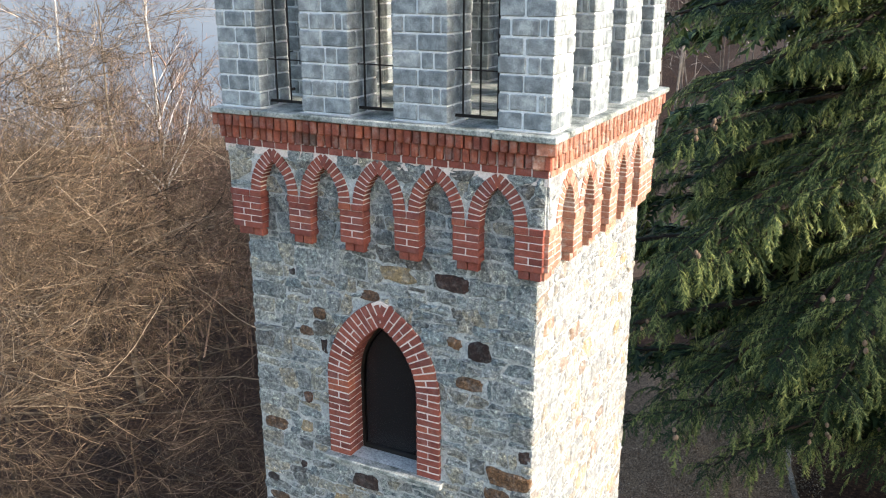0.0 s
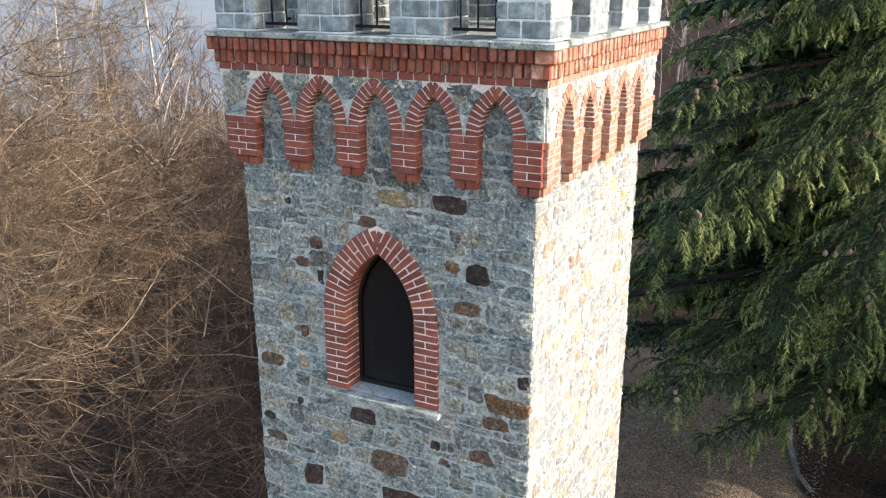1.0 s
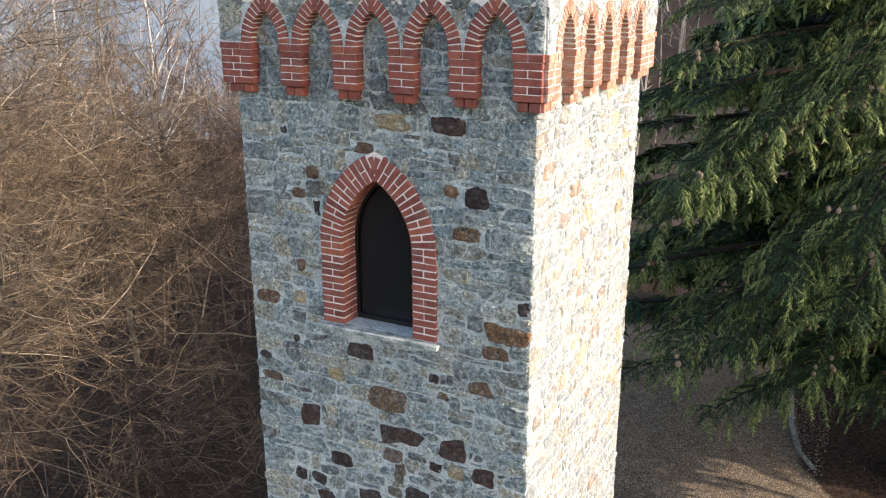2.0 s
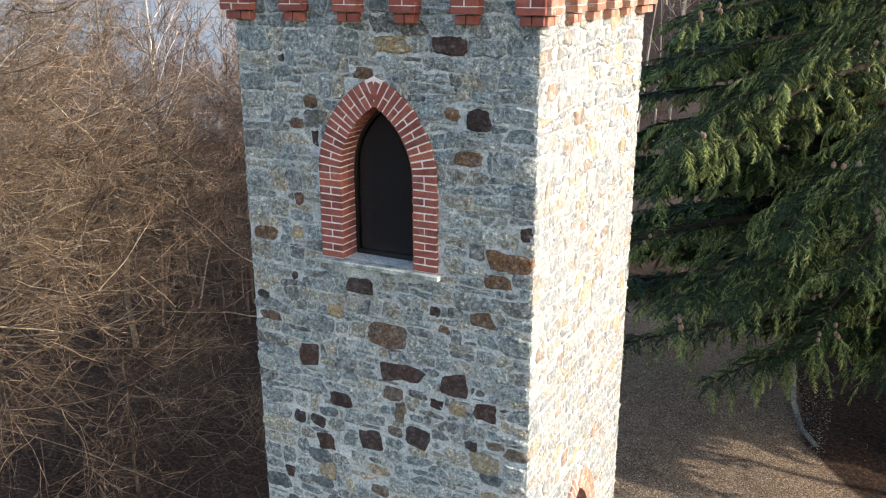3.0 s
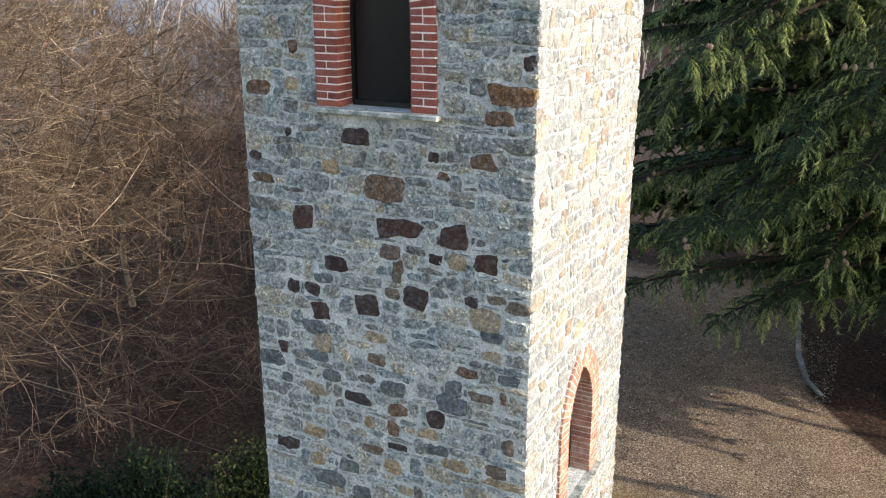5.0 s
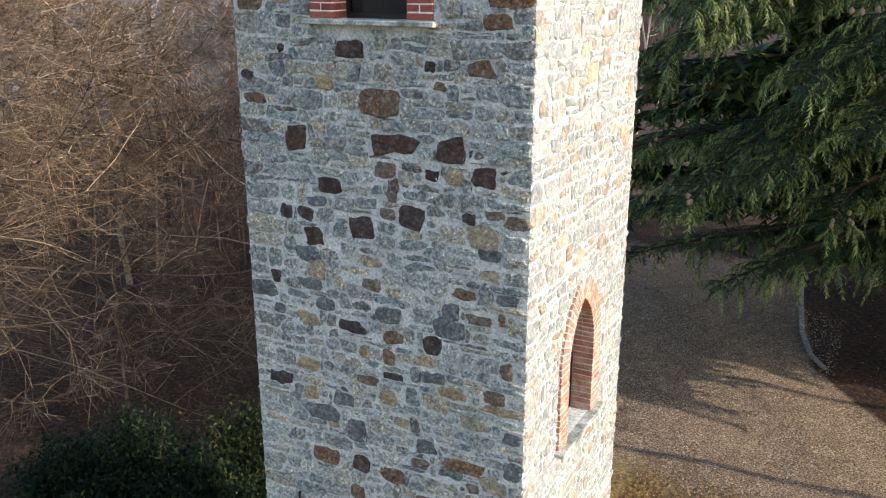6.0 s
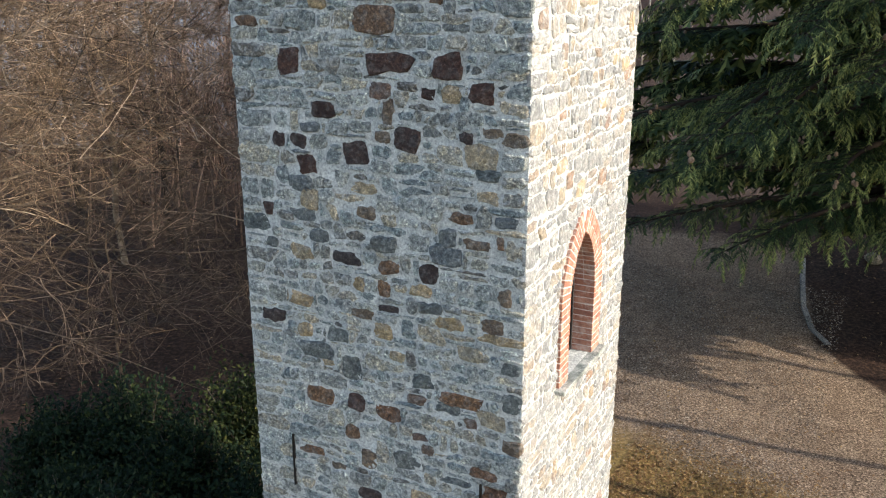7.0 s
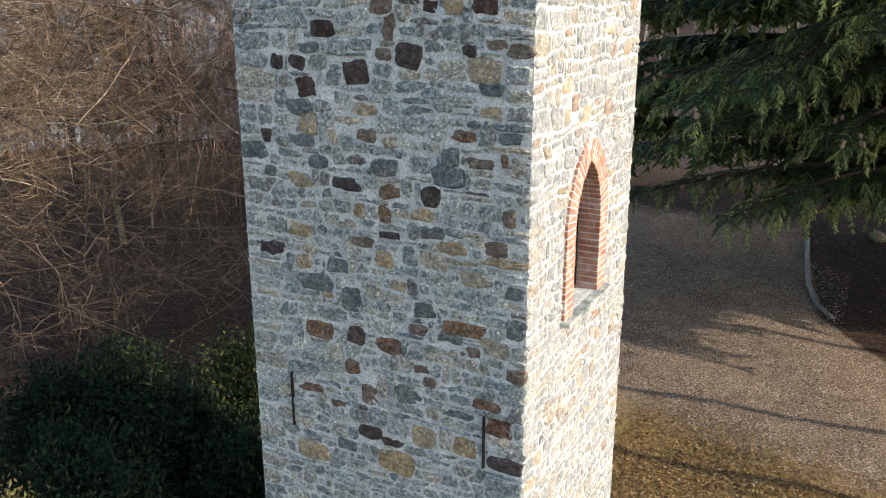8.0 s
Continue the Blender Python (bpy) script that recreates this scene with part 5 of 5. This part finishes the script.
for (xa, ya), (xb, yb) in zip(KERB_LINE, KERB_LINE[1:]):
    n = max(1, round(math.hypot(xb - xa, yb - ya) / 0.8))
    for k in range(n):
        x, y = xa + (xb - xa) * (k + 0.5) / n, ya + (yb - ya) * (k + 0.5) / n
        long = math.hypot(xb - xa, yb - ya) / n
        part("kerb_stone", mesh_bm("kerb_stone", box_bm(-0.07, 0.07, -long / 2 + 0.01, long / 2 - 0.01, -0.15, 0.035, 0.015), KERB_STONE), kerb,
             pose(x, y, float(ground_z(x, y)), math.degrees(math.atan(0.085 if y > 13 else 0)), 0, math.degrees(math.atan2(-(xb - xa), yb - ya)) + 180))

# the woods behind
def woods(name, label, count, area, seed, bark, high, thick, kids=(12, 7)):
    rng = np.random.default_rng(seed)
    h = Heap()
    x, y = rng.uniform(area[0], area[1], count), rng.uniform(area[2], area[3], count)
    b0 = np.stack([x, y, ground_z(x, y) - 0.2], -1)
    top = b0 + np.stack([rng.normal(0, 0.9, count), rng.normal(0, 0.9, count), high * rng.uniform(0.6, 1.2, count)], -1)
    t = np.linspace(0, 1, 5)[None, :, None]
    line = b0[:, None] + (top - b0)[:, None] * t + rng.normal(0, 0.15, (count, 5, 3)) * t
    r = thick * rng.uniform(0.5, 1.3, count)
    h.add(*tubes(line, r, r * 0.15, 5))
    b1 = limbs_of(line, kids[0], (high * 0.1, high * 0.26), (0.4, 1.0), 0.14, -0.03, 2, rng, 0.2, 0.6)
    h.add(*tubes(b1, np.full(len(b1), 0.02), np.full(len(b1), 0.008), 3))
    b2 = limbs_of(b1, kids[1], (high * 0.04, high * 0.1), (0.3, 0.9), 0.1, 0.0, 1, rng)
    h.add(*tubes(b2, np.full(len(b2), 0.009), np.full(len(b2), 0.005), 3))
    tagged(new(name, h.mesh(name, bark)), label, "woods", kind="stuff")


woods("far_woods", "bare grey-trunked trees of the woods behind", 340, (-24, 34, 33, 95), 61, PALE_STEM, 12, 0.06, (9, 4))
woods("brown_thicket", "dense brown leafless thicket on the slope", 440, (-40, -13, 12, 40), 62, TWIG_RED, 9.5, 0.035, (11, 6))



def litter(name, label, count, area, seed, material, size, keep):
    """Small flat leaves strewn on the ground, curled a little."""
    rng = np.random.default_rng(seed)
    x, y = rng.uniform(area[0], area[1], count), rng.uniform(area[2], area[3], count)
    ok = keep(x, y, rng)
    x, y = x[ok], y[ok]
    n = len(x)
    c = np.stack([x, y, ground_z(x, y) + rng.uniform(0.008, 0.035, n)], -1)
    a = rng.uniform(0, 2 * math.pi, n)
    d = np.stack([np.cos(a), np.sin(a), rng.normal(0, 0.25, n)], -1)
    w = np.stack([-np.sin(a), np.cos(a), rng.normal(0, 0.25, n)], -1)
    l, k = rng.uniform(*size, (n, 1)), rng.uniform(0.3, 0.55, (n, 1))
    up = np.array([0, 0, 1.0]) * l * rng.uniform(0.05, 0.35, (n, 1))
    v = np.stack([c - d * l, c + w * l * k + up, c + d * l, c - w * l * k + up], 1).reshape(-1, 3)
    q = np.arange(n)[:, None] * 4
    tagged(new(name, mesh_of(name, v, np.concatenate([q + (0, 1, 2), q + (0, 2, 3)]), material)), label, "leaves" if "leaf" in name else "gravel", kind="stuff")


def off_drive(x, y, rng):
    beside = ((x > 3.0) & (rng.random(len(x)) < 0.07)) | (0.33 * x + y < 7.2) | (rng.random(len(x)) < 0.1)
    return beside & ((x > -3) | (rng.random(len(x)) < 0.04))


litter("leaf_litter", "brown and ochre fallen leaves scattered on the ground", 34000, (-14, 12, 1.8, 26), 71, DEAD_LEAF, (0.018, 0.045), off_drive)


litter("leaf_drift", "dry ochre leaves lying thick beside the tower", 30000, (0.3, 5.5, 1.5, 8.0), 73, DEAD_LEAF, (0.018, 0.042), lambda x, y, rng: 0.33 * x + y < 7.3 + rng.normal(0, 0.7, len(x)))


def pebbles(seed, count):
    """Loose gravel lying on the drive."""
    rng = np.random.default_rng(seed)
    x, y = rng.uniform(-4.5, 5.5, count), rng.uniform(5.5, 17, count)
    ok = (0.33 * x + y > 6.7 + rng.normal(0, 0.5, count)) & (x < 3.4)
    x, y = x[ok], y[ok]
    n = len(x)
    r = rng.uniform(0.008, 0.024, (n, 1))
    c = np.stack([x, y, ground_z(x, y)], -1)
    base = np.array([(1, 0, 0), (0, 1, 0), (-1, 0, 0), (0, -1, 0), (0, 0, 0.7)])
    v = c[:, None] + r[:, None] * (base[None] + rng.normal(0, 0.2, (n, 5, 3)))
    q = np.arange(n)[:, None] * 5
    f = np.concatenate([q + t for t in ((0, 1, 4), (1, 2, 4), (2, 3, 4), (3, 0, 4))])
    tagged(new("gravel", mesh_of("gravel", v.reshape(-1, 3), f, PEBBLE)), "loose grey and brown gravel on the drive", "gravel", kind="stuff")


PEBBLE = stone_mat("gravel_pebble", [(0, (0.06, 0.052, 0.045)), (0.4, (0.19, 0.152, 0.12)), (0.8, (0.28, 0.228, 0.178)), (1, (0.48, 0.40, 0.32))], True, 0.3, dirt=0)
pebbles(72, 30000)

# boulder in the bed beside the drive
bm = bmesh.new()
bmesh.ops.create_icosphere(bm, subdivisions=3, radius=0.23)
for v in bm.verts:
    v.co *= 1 + 0.35 * noise.noise(v.co * 4.5) + 0.12 * noise.noise(v.co * 11)
    v.co.z *= 0.75
boulder = thing("boulder", "rough weathered grey-brown boulder lying in leaf litter", "stone", data=mesh_bm("boulder", bm, stone_mat("weathered_boulder", [(0, (0.15, 0.13, 0.10)), (1, (0.18, 0.16, 0.125))], dirt=0.0), True))
boulder.location = (3.85, 19.4, float(ground_z(3.85, 19.4)) + 0.12)

# pines added out of view further along the drive: their trunks throw thin shadows across it, their crowns shade the
# cedar's low boughs
def pine(place, high, crown, wide, seed, limbs=46):
    rng = np.random.default_rng(seed)
    x, y = place
    base = np.array([x, y, float(ground_z(x, y)) - 0.1])
    wood, leaves = Heap(), Heap()
    line = [base + np.array([rng.normal(0, 0.06), rng.normal(0, 0.06), high * t]) for t in np.linspace(0, 1, 9)]
    wood.add(*tube(line, np.linspace(0.15, 0.03, 9), 9))
    fronds = [spray_mesh(rng, 5, 0.6, 0.14, 2, 1.0) for _ in range(3)]
    for k in range(limbs):
        t = rng.uniform(crown / high, 0.99)
        p = base + np.array([0, 0, high * t])
        a = rng.uniform(0, 2 * math.pi)
        l = wide * math.sin(math.pi * min(1, 0.25 + 0.75 * (high * t - crown) / (high - crown))) * rng.uniform(0.7, 1.1) + 0.3
        d = np.array([math.cos(a), math.sin(a), rng.uniform(0.0, 0.5)])
        q = p + d * l
        wood.add(*tubes([[p, (p + q) / 2 + np.array([0, 0, 0.05]), q]], [0.035], [0.008], 4))
        for j in range(34):
            u = rng.uniform(0.25, 1.05)
            v, f = fronds[rng.integers(3)]
            m = np.array(Matrix.Rotation(rng.uniform(0, 6.28), 3, "Z") @ Matrix.Rotation(rng.uniform(-0.6, 0.8), 3, "Y"))
            leaves.add(v @ m.T + p + (q - p) * u + rng.normal(0, 0.14, 3), f)
    root = thing("pine_tree", "unseen tall pine for shade, with a bare trunk and high dark crown" if crown > 5 else "unseen pine for shade, with a dense dark crown down to low boughs", "tree", "pines")
    root.location = base
    off = Matrix.Translation(-Vector(base))
    part("trunk", wood.mesh("trunk", CEDAR_BARK, True), root, off)
    part("crown", leaves.mesh("crown", NEEDLE), root, off)


pine((13.2, 8.6), 13.2, 7.0, 2.6, 81, 110)
pine((14.2, 6.2), 14.2, 7.6, 2.7, 82, 130)
pine((15.8, 12.9), 13.8, 9.4, 3.0, 83)
# the two low-crowned ones, unseen too, are added to shade the far drive
pine((13.6, 17.3), 11.0, 2.4, 2.5, 84, 90)
pine((15.0, 21.2), 12.0, 2.6, 2.5, 85, 90)

# ---- stones of the walls, last ----
rubble("front", FRONT, wall_front, 7, (7.6, 10.9), STONE, STONE_ISLAND, ((DARK_STONES, STONE_DARK), (RUST_STONES, STONE_RUST), (TAN_STONES, STONE_TAN),
       (SLATE_STONES, STONE_SLATE), (BROWN_STONES, STONE_BROWN), (SMALL_DARK_STONES, STONE_DARK), (LOW_TAN_STONES, STONE_TAN)))
odd = np.random.default_rng(31)
RUSTY = [(odd.uniform(-1.3, 1.3), z + odd.uniform(-0.1, 0.1), odd.uniform(0.12, 0.26), odd.uniform(0.09, 0.19)) for z in np.linspace(2.6, 10.5, 30) if not 4.4 < z < 6.2]
OCHRE = [(odd.uniform(-1.3, 1.3), z + odd.uniform(-0.1, 0.1), odd.uniform(0.14, 0.32), odd.uniform(0.10, 0.20)) for z in np.linspace(2.45, 10.65, 34) if not 4.4 < z < 6.2]
STONE_OCHRE = stone_mat("ochre_stone", [(0, (0.31, 0.235, 0.14)), (0.5, (0.34, 0.28, 0.19)), (1, (0.30, 0.215, 0.14))], speckle=0.4, dirt=0.6, relief=0.5)
STONE_CLAY = stone_mat("clay_brown_stone", [(0, (0.25, 0.165, 0.115)), (0.5, (0.22, 0.185, 0.155)), (1, (0.22, 0.155, 0.125))], speckle=0.4, dirt=0.5, relief=0.5)
rubble("right", RIGHT, wall_right, 8, (7.6, 10.9), STONE_SUN_SIDE, STONE_SUN_SIDE_ISLAND, ((RUSTY, STONE_CLAY), (OCHRE, STONE_OCHRE)))
